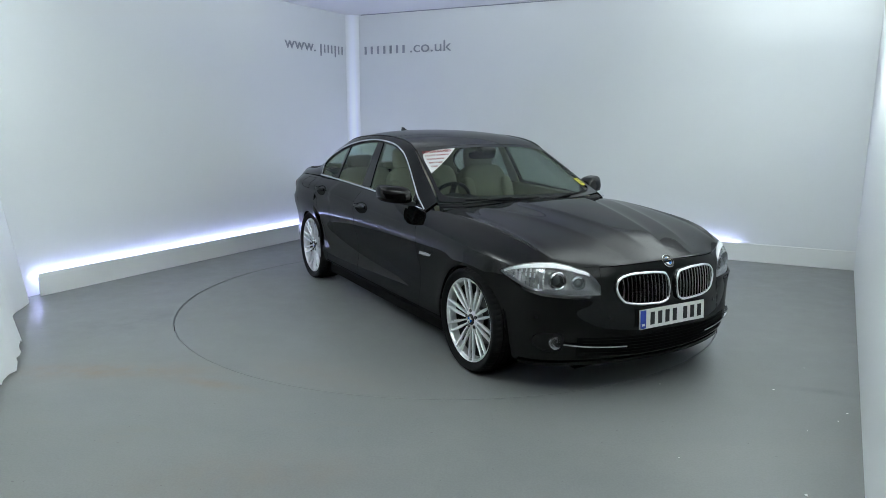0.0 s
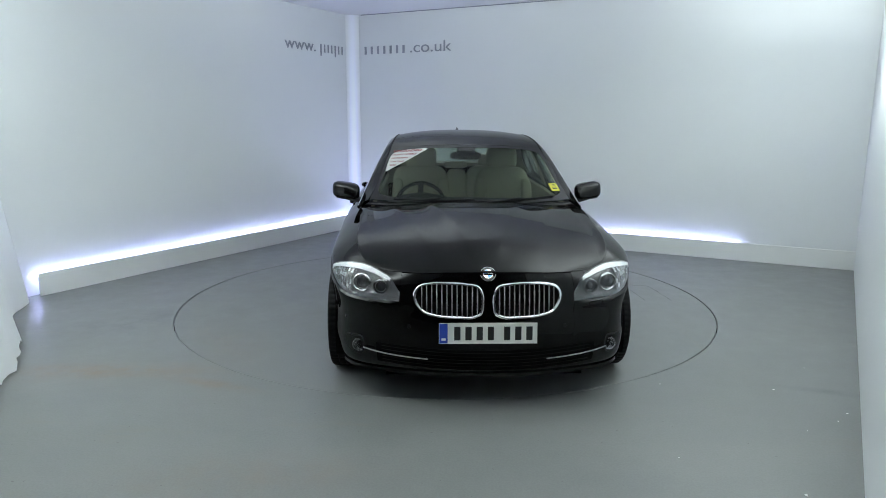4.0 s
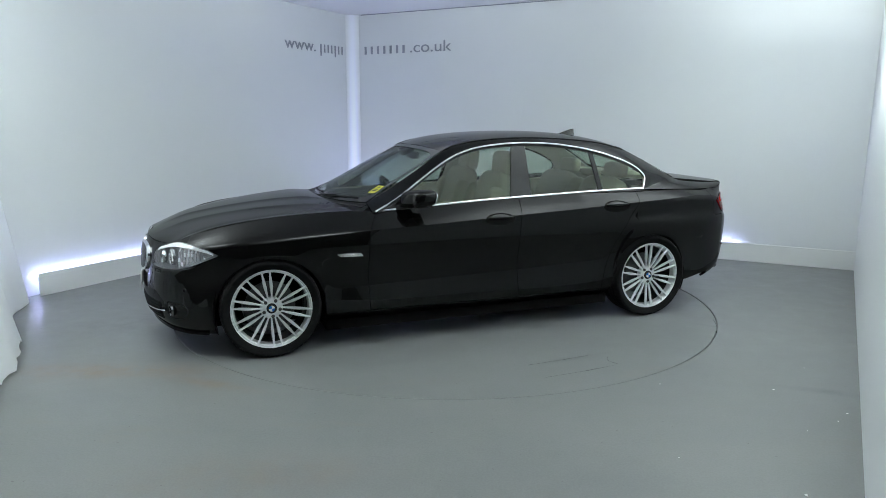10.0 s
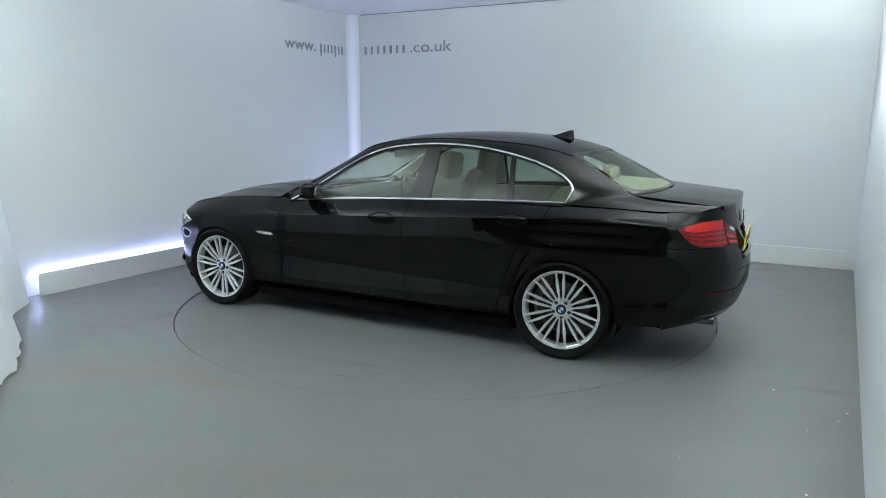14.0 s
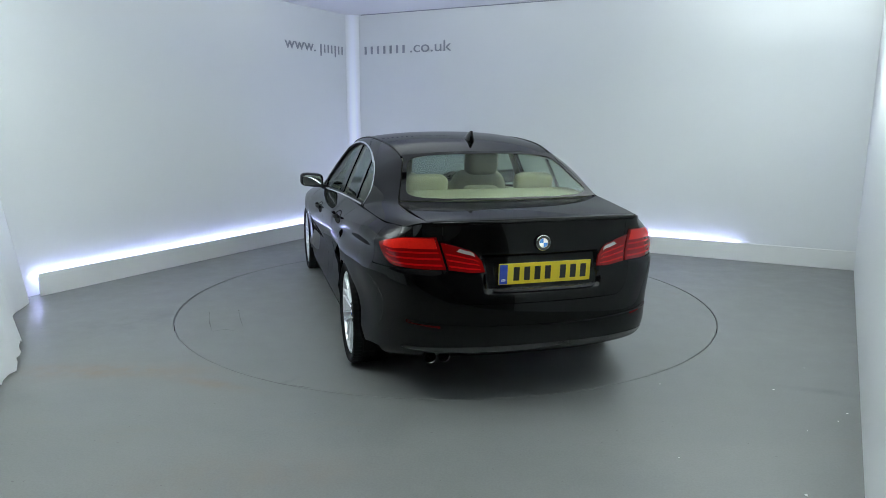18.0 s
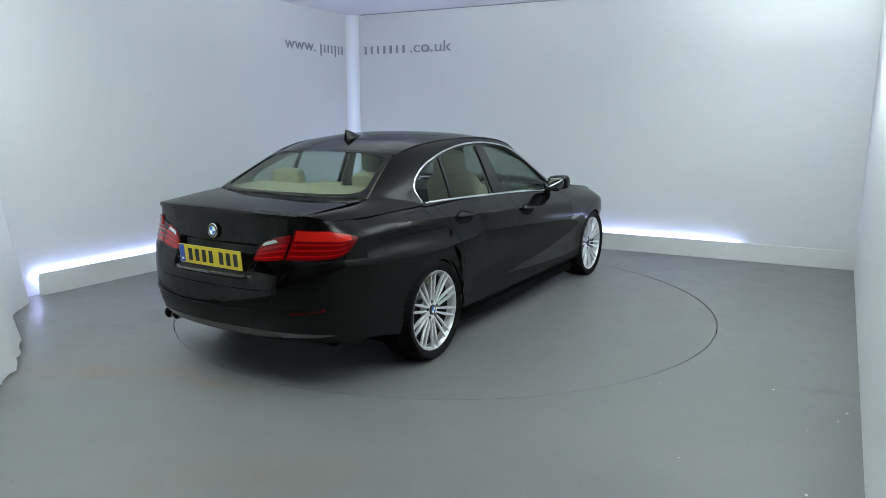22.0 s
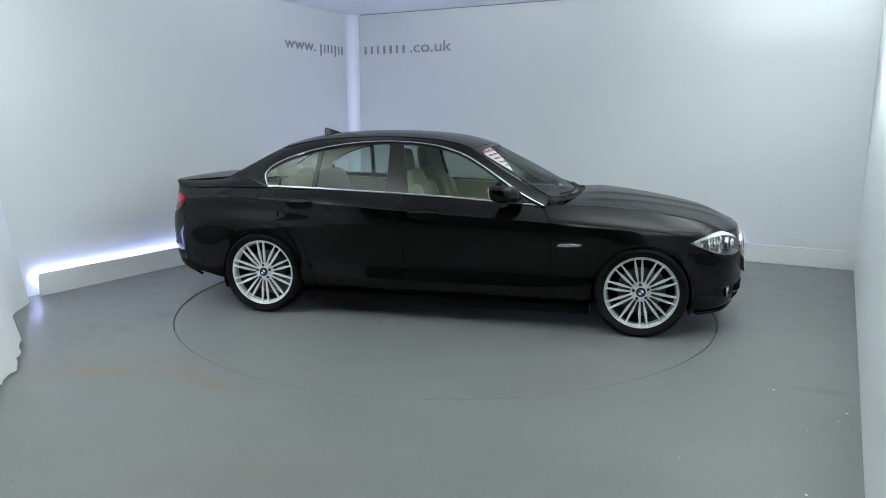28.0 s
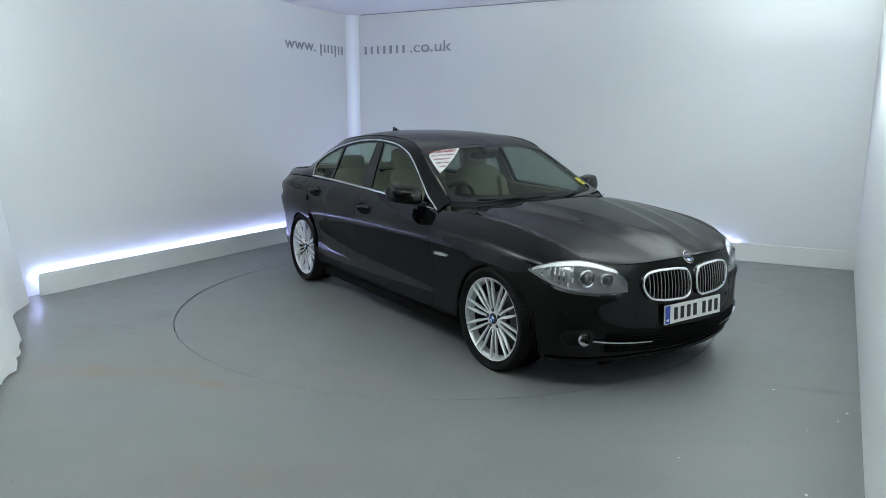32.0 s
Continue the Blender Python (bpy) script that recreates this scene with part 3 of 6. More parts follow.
def knots(k):
    """Points of the upright cut through the shell at station k, from the sill to the upper edge."""
    b, n, e = BASE[k], NORM[k], EDGE_S[k]
    wf = max(0.0, n[0]) ** 1.3
    wr = max(0.0, -n[0]) ** 1.3
    ws = max(0.0, 1 - wf - wr)
    tail = float(np.clip((-1.75 - b[0]) / 0.6, 0, 1))
    tail = tail * tail * (3 - 2 * tail)
    tuck = 1 - 0.75 * max(math.exp(-((b[0] - 1.484) / 0.42) ** 2), math.exp(-((b[0] + 1.484) / 0.42) ** 2))
    zw = min(waist(b[0]), e[2] - 0.052)
    rows = []
    for j, (f, sd, r) in enumerate(zip(NOSE, FLANK, TAIL)):
        zs, ds = sd
        if j > 6:
            zs = 0.56 + (zw - 0.56) * zs
        if 2 < j < 8:
            ds = 0.010 + (ds - 0.010) * tuck
        if j < 5:
            zs += tail * LIFT[j]
        z = wf * f[0] + ws * zs + wr * r[0]
        d = wf * f[1] + ws * ds + wr * r[1]
        rows.append((b[0] - n[0] * d, b[1] - n[1] * d, z))
    rows.append(tuple(e))
    return np.array(rows)


def station(k):
    """The knots at k with the bends of a smooth line through them."""
    if k not in SECTION:
        r = knots(k)
        z, p = r[:, 2], r[:, :2]
        n, h = len(z), np.diff(z)
        a, y = np.eye(n), np.zeros((n, 2))
        for i in range(1, n - 1):
            a[i, i - 1:i + 2] = h[i - 1], 2 * (h[i - 1] + h[i]), h[i]
            y[i] = 6 * ((p[i + 1] - p[i]) / h[i] - (p[i] - p[i - 1]) / h[i - 1])
        SECTION[k] = z, p, np.linalg.solve(a, y)
    return SECTION[k]


def cut_at(k, z):
    zz, p, m = station(k)
    z = min(max(z, zz[0]), zz[-1])
    i = min(max(int(np.searchsorted(zz, z)) - 1, 0), len(zz) - 2)
    h = zz[i + 1] - zz[i]
    a, b = (zz[i + 1] - z) / h, (z - zz[i]) / h
    return a * p[i] + b * p[i + 1] + ((a**3 - a) * m[i] + (b**3 - b) * m[i + 1]) * h * h / 6


def step(x, a, b):
    """0 at a, 1 at b, eased."""
    u = min(1.0, max(0.0, (x - a) / (b - a)))
    return u * u * (3 - 2 * u)


def shell(s, z, out=0.0):
    """A point of the body shell at s and height z, moved outward."""
    i = float(np.interp(s, SLEN, np.arange(len(SLEN))))
    k = min(int(i), len(SLEN) - 2)
    w = i - k
    q = cut_at(k, z) * (1 - w) + cut_at(k + 1, z) * w
    nrm = NORM[k] * (1 - w) + NORM[k + 1] * w
    x, y, more = q[0], abs(q[1]), 0.0
    if -2.12 < x < 1.05:
        # the sharp waist crease, undercut below
        dz = z - waist(x)
        fade = (1 - step(x, 0.62, 1.02)) * step(x, -2.10, -1.75)
        more += fade * 0.0075 * math.exp(-dz / 0.028 if dz > 0 else dz / 0.013)
    for x0, r0, a, wide in ((1.484, 0.352, 0.010, 0.065), (-1.484, 0.352, 0.008, 0.095)):
        # flared wheel arches
        rho = math.hypot(x - x0, z - 0.318)
        if rho < 0.75 and x < 2.0:
            more += a * math.exp(-((max(rho, r0) - r0) / wide) ** 2) * step(z, 0.20, 0.40)
    if x < -0.9 and y > 0.5:
        # haunch over the rear wheel that runs on to the tail lamp
        dz = z - 0.735
        on = step(-x, 0.55, 1.50) * (1 - step(-x, 2.0, 2.25))
        more += on * (0.013 * math.exp(-(dz / (0.05 if dz > 0 else 0.13)) ** 2) - 0.016 * step(z, 0.765, 0.865))
    if x > 1.86 and z < 0.72:
        # rounded shelf under the headlamp
        top = lamp_bottom(s) - 0.002
        on = step(y, 0.445, 0.54) * step(x, 1.86, 2.0)
        dz = top - z
        if dz > 0:
            more += on * 0.014 * (math.sqrt(max(0.0, 1 - ((0.018 - dz) / 0.018) ** 2)) if dz < 0.018 else math.exp(-((dz - 0.018) / 0.055)))
    if x < -2.0 and z < 0.787:
        # rounded shelf under the tail lamp
        on = step(y, 0.50, 0.60) * step(-x, 2.02, 2.20)
        dz = 0.787 - z
        more += on * 0.010 * (math.sqrt(max(0.0, 1 - ((0.026 - dz) / 0.026) ** 2)) if dz < 0.026 else math.exp(-((dz - 0.026) / 0.07)))
    q = q + nrm * (out + more)
    return np.array((q[0], q[1], z))


EDGE_Z = EDGE_S[:, 2]


def edge_z(s):
    return float(np.interp(s, SLEN, EDGE_Z))


def panel(name, ss, lo, hi, n, mat, parent=None, label="", t=0.02, out=0.0, side=1, smooth=38, lean=None):
    """A body panel over the stretch ss of the outline, from the height lo(s) up to hi(s)."""
    zs = [[lo(s) + (hi(s) - lo(s)) * j / (n - 1) for j in range(n)] for s in ss]
    g = np.array([[shell(s + (lean(s, z) if lean else 0.0), z, out) for z in row] for s, row in zip(ss, zs)])
    return cp(name, Soup().sheet(g, t), mat, parent, label, smooth, side)


def arch(x0, r, zc=0.318):
    return lambda x: zc + math.sqrt(max(0.0, r * r - (x - x0) ** 2))


def base_x(s):
    return float(np.interp(s, SLEN, BASE[:, 0]))


GAP = 0.0022
SILL = 0.262
ARCH_F, ARCH_R = arch(1.484, 0.356), arch(-1.484, 0.352)
HUB_Z = 0.330


def cosines(a, b, n):
    return [a + (b - a) * (0.5 - 0.5 * math.cos(math.pi * i / (n - 1))) for i in range(n)]


def gather(v, c):
    """Shares 0..1 drawn together round c."""
    c = min(0.97, max(0.03, c))
    if v < 0.68:
        k = v / 0.68
        return c * (1 - (1 - k) ** 2.2)
    k = (v - 0.68) / 0.32
    return c + (1 - c) * k**2.0


def slanted_grid(xl, xr, lo, hi, nu, nv):
    """Points of a side panel between two slanted cuts xl(z), xr(z); lo(x), hi(x) its edges."""
    def at(u, z):
        return xl(z) * (1 - u) + xr(z) * u

    def top(u):
        z = hi(at(u, 0.95))
        return hi(at(u, z))

    def foot(u):
        """Where the line u comes down on the lower edge."""
        z1, n = top(u), 40
        z0 = z1
        for k in range(1, n + 1):
            z0 = z1 + (0.25 - z1) * k / n
            if z0 < lo(at(u, z0)):
                break
        a, b = z0 + (z1 - 0.25) / n, z0
        for _ in range(24):
            m = (a + b) / 2
            a, b = (a, m) if m < lo(at(u, m)) else (m, b)
        return a

    shares = cosines(0, 1, nu)
    feet = [foot(u) for u in shares]
    for i in range(nu - 1, 0, -1):
        # two close lines where the lower edge leaps up to a wheel arch
        if abs(feet[i] - feet[i - 1]) > 0.06:
            a, b, fa = shares[i - 1], shares[i], feet[i - 1]
            for _ in range(20):
                m = (a + b) / 2
                a, b = (m, b) if abs(foot(m) - fa) < 0.03 else (a, m)
            shares[i:i] = [a, b]
            feet[i:i] = [foot(a), foot(b)]
    g = []
    for u, zb in zip(shares, feet):
        zt = top(u)
        w = waist(at(u, waist(at(u, 0.85))))
        col = []
        for j in range(nv):
            v = j / (nv - 1)
            if zt > 0.85 and hi is EZ:
                # rows drawn together round the waist crease
                v = gather(v, (w - zb) / (zt - zb))
            z = zb + (zt - zb) * v
            col.append(shell(s_of_x(at(u, z)), z))
        g.append(col)
    return g


def slanted(name, xl, xr, lo, hi, nu, nv, mat, label="", side=1, parent=None):
    return cp(name, Soup().sheet(slanted_grid(xl, xr, lo, hi, nu, nv), 0.02), mat, parent, label, 38, side)


def cut_line(keys):
    """Where a shut line passes, by height."""
    zz = np.linspace(keys[0][0], keys[-1][0], 120)
    xx = spline(keys, zz)[:, 0]
    return lambda z: float(np.interp(z, zz, xx))


EZ = lambda x: edge_z(s_of_x(x)) - 0.0005
CUT_F = cut_line([(0.10, 0.815), (0.40, 0.828), (0.62, 0.830), (0.82, 0.815), (0.88, 0.785), (0.96, 0.715)])
CUT_B = cut_line([(0.10, -0.325), (0.40, -0.305), (0.60, -0.299), (0.87, -0.312), (1.00, -0.342)])
CUT_R = cut_line([(0.10, -1.02), (0.35, -1.045), (0.55, -1.105), (0.70, -1.175), (0.80, -1.245), (0.93, -1.345), (1.03, -1.385)])



def base_y(s):
    return float(np.interp(s, SLEN, BASE[:, 1]))


def lamp_bottom(s):
    return float(np.interp(-base_x(s), (-2.30, -2.15, -2.06, -1.98, -1.88, -1.80), (0.600, 0.602, 0.612, 0.632, 0.672, 0.704)))


LAMP_TOP = [(0.470, 0.640), (0.520, 0.706), (0.600, 0.741), (0.680, 0.762), (0.750, 0.771), (0.805, 0.768), (0.848, 0.752), (0.868, 0.733), (0.880, 0.708)]


def lamp_top(s):
    return min(edge_z(s) - GAP, float(spline(LAMP_TOP, base_y(s))[0, 0]))


body_doors = {}
for side in (1, -1):
    # front wing, from the door to the lamp
    wing = slanted_grid(lambda z: CUT_F(z) + GAP, lambda z: 1.80, lambda x: ARCH_F(x) if x > 1.1285 else SILL, EZ, 96, 51)
    tip = []
    for x in cosines(1.80, base_x(s_of_y(0.66)), 22):
        s = s_of_x(x)
        lo, hi = lamp_top(s) + GAP, edge_z(s) - 0.0005
        tip.append([shell(s, lo + (hi - lo) * j / 11) for j in range(12)])
    cp("front_wing", Soup().sheet(wing, 0.02, flip=True).sheet(tip, 0.012, flip=True), PAINT, side=side)
    slanted("sill", lambda z: 1.126, lambda z: -1.122, lambda x: 0.167, lambda x: SILL - GAP * 2, 40, 8, PAINT, side=side)
    body_doors["f", side] = slanted("front_door", lambda z: CUT_F(z) - GAP, lambda z: CUT_B(z) + GAP, lambda x: SILL + GAP, EZ, 44, 51, PAINT, side=side)
    body_doors["r", side] = slanted("rear_door", lambda z: CUT_B(z) - GAP, lambda z: CUT_R(z) + GAP, lambda x: SILL + GAP, EZ, 44, 51, PAINT, side=side)
    # rear quarter, with the wheel arch cut out of it
    quarter = slanted_grid(lambda z: CUT_R(z) - GAP, lambda z: -2.13, lambda x: ARCH_R(x) if -1.8358 < x < -1.1322 else SILL + 0.04 * step(-x, 1.8, 2.1), EZ, 90, 51)
    cp("rear_quarter_panel", Soup().sheet(quarter, 0.02), PAINT, side=side)

    # near-black sheets added behind the shut lines, so that the gaps stay dark
    for cut, low, door in ((CUT_F, SILL, "f"), (CUT_B, SILL, "r"), (CUT_R, 0.36, "r")):
        backing = [[shell(s_of_x(cut(z) + dx), z, -0.010) for z in np.linspace(low, 0.93, 26)] for dx in (0.014, 0.0, -0.014)]
        cp("door_gap_backing", Soup().sheet(backing, 0.004), DARK, body_doors[door, side], side=side)
    backing = [[shell(s_of_x(x), z, -0.010) for z in (SILL - 0.014, SILL, SILL + 0.014)] for x in np.linspace(1.11, -1.10, 40)]
    cp("sill_gap_backing", Soup().sheet(backing, 0.004), DARK, side=side)

# ---- nose ----
LAMP_IN, LAMP_END = s_of_y(0.475), s_of_x(1.80)


def both(ss):
    """Signed stretches: the right half mirrored, then the left."""
    return [-s for s in reversed(ss) if s > 1e-6] + list(ss)


def across(name, ss, lo, hi, n, mat, parent=None, label="", t=0.02, out=0.0, smooth=38):
    """A panel that runs over the car's middle."""
    g = []
    for s in both(ss):
        a = abs(s) if s == s else 0
        l, h = lo(a), hi(a)
        col = []
        for j in range(n):
            p = shell(a, l + (h - l) * j / (n - 1), out)
            col.append((p[0], p[1] if s >= 0 else -p[1], p[2]))
        g.append(col)
    return cp(name, Soup().sheet(g, t), mat, parent, label, smooth)


def across_rear(name, ss, lo, hi, n, mat, parent=None, label="", t=0.02, out=0.0, dent=None):
    g = []
    full = [(s, 1) for s in ss] + [(s, -1) for s in reversed(ss[:-1])]
    for s, sg in full:
        l, h = lo(s), hi(s)
        zz = [l + (h - l) * j / (n - 1) for j in range(n)]
        g.append([(lambda p: (p[0], p[1] * sg, p[2]))(shell(s, z, out + (dent(base_y(s), z) if dent else 0.0))) for z in zz])
    return cp(name, Soup().sheet(g, t), mat, parent, label)


def low_z(s):
    return float(station(int(round(np.interp(s, SLEN, np.arange(len(SLEN))))))[0][0])


def bumper_top(s):
    return lamp_bottom(s) - GAP if s > LAMP_IN else edge_z(s) - 0.005


def bumper_low(s):
    x = base_x(s)
    return max(low_z(s), ARCH_F(x)) if x < 1.8395 else low_z(s)


ss = list(np.linspace(0, LAMP_IN - 0.001, 30)) + list(np.linspace(LAMP_IN + 0.001, LAMP_END, 34)) + [s_of_x(1.8015)]
ss = sorted(set(ss))
front_bumper = across("front_bumper", ss, bumper_low, bumper_top, 36, PAINT)
for sg in (1, -1):
    panel("nose_corner", list(np.linspace(LAMP_IN + 0.001, s_of_y(0.659), 18)), lambda s: lamp_top(s) + GAP * 0.7, lambda s: edge_z(s) - GAP, 8, PAINT, front_bumper, t=0.012, side=sg)
LIP = EDGE_S[(EDGE_S[:, 0] > 0.88) & (np.arange(len(EDGE_S)) < 700)]


def bonnet():
    """The bonnet: a fair sheet between its edges and its spine, with four creases."""
    yy = np.concatenate([np.linspace(0, 0.66, 70), np.linspace(0.664, 0.742, 16)])
    yy = np.concatenate([-yy[:0:-1], yy])
    centre = [(2.238, 0.765), (2.15, 0.806), (2.02, 0.848), (1.777, 0.902), (1.533, 0.943), (1.289, 0.972), (1.0, 0.990)]
    nj, mid = 56, len(yy) // 2
    g, ridge = np.zeros((len(yy), nj, 3)), np.zeros((len(yy), nj))
    grow = np.maximum.accumulate(LIP[:, 1] + np.arange(len(LIP)) * 1e-6)
    for i, y in enumerate(yy):
        q = abs(y) / 0.742
        xf = float(np.interp(abs(y), grow, LIP[:, 0]))
        zf = float(np.interp(abs(y), grow, LIP[:, 2]))
        xr = 1.045 - 0.14 * q**2.2
        for j in range(nj):
            v = (j / (nj - 1)) ** 1.25
            x = xf + (xr - xf) * v
            wide = 1 + 0.040 * min(1.0, max(0.0, (1.50 - x) / 0.5))
            ye, ze = float(np.interp(-x, -LIP[:, 0], LIP[:, 1])), float(np.interp(-x, -LIP[:, 0], LIP[:, 2]))
            zc = float(spline(centre, x)[0, 0])
            r = min(1.0, abs(y) * wide / max(ye, 1e-3))
            z = zf if j == 0 else ze + (zc - ze) * (1 - r**2.3)
            back = max(0.0, 2.2 - x)
            fade = step(back, -0.02, 0.26) * step(x, 0.95, 1.20)
            for y0, y1, rise, run in ((0.060, 0.33, 0.013, 0.045), (0.27, 0.57, 0.012, 0.050)):
                k = abs(y) - (y0 + (y1 - y0) * (back / 1.2) ** 1.15)
                soft = 0.5 * (k + math.sqrt(k * k + 0.006**2))
                ridge[i, j] += fade * rise * math.exp(-soft / run)
            g[i, j] = x, y * wide, z
    z = g[:, :, 2]
    for turn in range(2500):
        lap = np.zeros_like(z)
        lap[1:-1, 1:-1] = z[2:, 1:-1] + z[:-2, 1:-1] + z[1:-1, 2:] + z[1:-1, :-2] - 4 * z[1:-1, 1:-1]
        bend = np.zeros_like(z)
        bend[1:-1, 1:-1] = lap[2:, 1:-1] + lap[:-2, 1:-1] + lap[1:-1, 2:] + lap[1:-1, :-2] - 4 * lap[1:-1, 1:-1]
        bend[mid] = 0
        z -= 0.03 * bend
    g[:, :, 2] = z + ridge
    return g


cp("bonnet", Soup().sheet(bonnet(), 0.015), PAINT)


def outline_on(pts, n, out, rear=False, closed=True, sgn=1):
    """A closed line given by (y, z) laid on the nose or the tail."""
    l = smooth_line([(y, z, 0) for y, z in pts], n, closed)
    res = []
    for y, z, _ in l:
        s = s_of_y(abs(y), rear)
        # correct for the inset of the shell
        for _ in range(3):
            p = shell(s, z)
            s = s_of_y(max(0.0, min(0.9, base_y(s) + (abs(y) - p[1]))), rear)
        p = shell(s, z, out)
        res.append((p[0], math.copysign(p[1], y) * sgn, p[2]))
    return np.array(res)


KIDNEY = [(0.050, 0.688), (0.11, 0.703), (0.21, 0.708), (0.31, 0.702), (0.362, 0.685), (0.384, 0.648), (0.374, 0.600), (0.338, 0.557), (0.27, 0.538), (0.16, 0.532), (0.075, 0.535), (0.043, 0.550), (0.031, 0.595), (0.034, 0.655)]
RECT = lambda w, d: [(-w / 2, -d / 2), (w / 2, -d / 2), (w / 2 * 0.8, d / 2), (-w / 2 * 0.8, d / 2)]
for sg in (1, -1):
    ring = outline_on(KIDNEY, 64, 0.010)
    # the plate of the grille lies a little behind its frame
    mid = ring.mean(0)
    back = Soup()
    inner = [mid + (p - mid) * 0.97 - np.array((0.004, 0, 0)) for p in ring]
    back.add([tuple(mid - np.array((0.002, 0, 0)))] + [tuple(p) for p in inner], [(0, i + 1, (i + 1) % 64 + 1) for i in range(64)])
    kid = cp("kidney_grille", back, DARK, label="dark kidney grille with a chrome frame", side=sg)
    cp("grille_frame", Soup().sweep(ring, [(-0.0085, -0.012), (0.0085, -0.012), (0.008, 0.005), (0.003, 0.010), (-0.004, 0.009), (-0.0085, 0.004)], np.array([[1.0, 0.12, 0.0]]), True), CHROME, kid, "polished chrome frame", side=sg)
    ys, zs = ring[:, 1], ring[:, 2]
    for i in range(12):
        y = 0.058 + 0.0265 * i
        hit = []
        for a in range(64):
            y0, y1 = ys[a], ys[(a + 1) % 64]
            if (y0 - y) * (y1 - y) <= 0 and y0 != y1:
                u = (y - y0) / (y1 - y0)
                hit.append(zs[a] + (zs[(a + 1) % 64] - zs[a]) * u)
        if len(hit) < 2:
            continue
        z0, z1 = min(hit), max(hit)
        line = []
        for k in range(9):
            z = z0 + (z1 - z0) * k / 8
            s = s_of_y(y)
            p = shell(s, z, 0.010 + 0.004 * math.sin(math.pi * k / 8))
            line.append((p[0], y, z))
        cp("grille_slat", Soup().sweep(line, [(-0.0045, -0.012), (0.0045, -0.012), (0.0038, 0.006), (0, 0.009), (-0.0038, 0.006)], np.array([[1.0, 0.0, 0.0]])), SLAT, kid, side=sg)


def disc_badge(x, z, nx, nz, r, parent):
    """A round badge: dark ring, chrome rim, quartered blue and white field."""
    d = Vector((nx, 0, nz)).normalized()
    m = Matrix.Translation((x, 0, z)) @ d.to_track_quat("Z", "Y").to_matrix().to_4x4()
    b = cp("badge", Soup().lathe([(0, 0.0), (r, 0.0), (r, 0.004), (r * 0.94, 0.007), (r * 0.90, 0.0055), (0, 0.0055)], 40, m), BLACKINK, parent, "round badge with a dark ring")
    cp("badge_rim", Soup().lathe([(r, 0.003), (r * 1.01, 0.006), (r * 0.95, 0.008), (r * 0.92, 0.006)], 40, m), CHROME, b)
    cp("badge_rim", Soup().lathe([(r * 0.64, 0.0055), (r * 0.63, 0.0075), (r * 0.58, 0.0075), (r * 0.57, 0.0055)], 40, m), CHROME, b)
    for q in range(4):
        pts = [(0, 0, 0.0066)] + [(r * 0.585 * math.cos(q * math.pi / 2 + a * math.pi / 20), r * 0.585 * math.sin(q * math.pi / 2 + a * math.pi / 20), 0.0066) for a in range(11)]
        pts2 = [(px, py, 0.005) for px, py, pz in pts]
        n = len(pts)
        f = [tuple(range(n)), tuple(range(2 * n - 1, n - 1, -1))] + [(i, i + n, (i + 1) % n + n, (i + 1) % n) for i in range(n)]
        cp("badge_quarter", Soup().add([tuple(m @ Vector(p)) for p in pts + pts2], f), BADGEBLUE if q % 2 else WHITEINK, b, smooth=0)
    return b


disc_badge(2.232, 0.752, 0.80, 0.60, 0.041, front_bumper)


def plate(name, x, z0, z1, tilt, facing, mat, label):
    """A number plate whose marks are plain dark bars."""
    m = Matrix.Translation((x, 0, (z0 + z1) / 2)) @ Matrix.Rotation(tilt, 4, "Y")
    h = (z1 - z0) / 2
    s = 1 if facing > 0 else -1
    lo, hi = (0.0, 0.008) if s > 0 else (-0.008, 0.0)
    p = cp(name, Soup().box((lo, -0.26, -h), (hi, 0.26, h), m), mat, label=label, smooth=0)
    f0, f1 = (0.008, 0.0092) if s > 0 else (-0.0092, -0.008)
    # as read from outside, the band is at the reader's left
    e = -s
    y0, y1 = sorted((e * 0.257, e * 0.214))
    cp("blue_band", Soup().box((f0, y0, -h + 0.003), (f1, y1, h - 0.003), m), BLUE, p, "blue band", smooth=0)
    cp("band_mark", Soup().box((f0 - 0.0006 * 0, y0 + 0.010, -h + 0.018), (f1 + 0.0008 * s, y1 - 0.010, -h + 0.030), m), WHITEINK, p, smooth=0)
    pos = [-0.163, -0.104, -0.045, 0.014, 0.100, 0.159, 0.218]
    for a in pos:
        c = -e * a
        cp("plate_bar", Soup().box((min(f0, f1), c - 0.0165, -h * 0.66), (max(f0, f1), c + 0.0165, h * 0.66), m), BLACKINK, p, smooth=0)
    return p


plate("front_number_plate", 2.291, 0.393, 0.504, radians(-3), 1, WHITEPLATE, "white front number plate with dark bars")

# lower intake, chrome blades, fog lamps


def strip(pts, n, out, prof, mat, name, parent, sg, label="", rear=False, up=(1.0, 0.25, 0.0)):
    l = outline_on(pts, n, out, rear, closed=False)
    return cp(name, Soup().sweep(l, prof, np.array([up])), mat, parent, label, side=sg)


ss = list(np.linspace(0, s_of_y(0.60), 30))
across("lower_intake", ss, lambda s: 0.232 + 0.02 * (base_y(s) / 0.6) ** 2, lambda s: 0.352 + 0.012 * (base_y(s) / 0.6) ** 2, 8, DARK, front_bumper, "dark lower air intake", t=0.004, out=0.003)
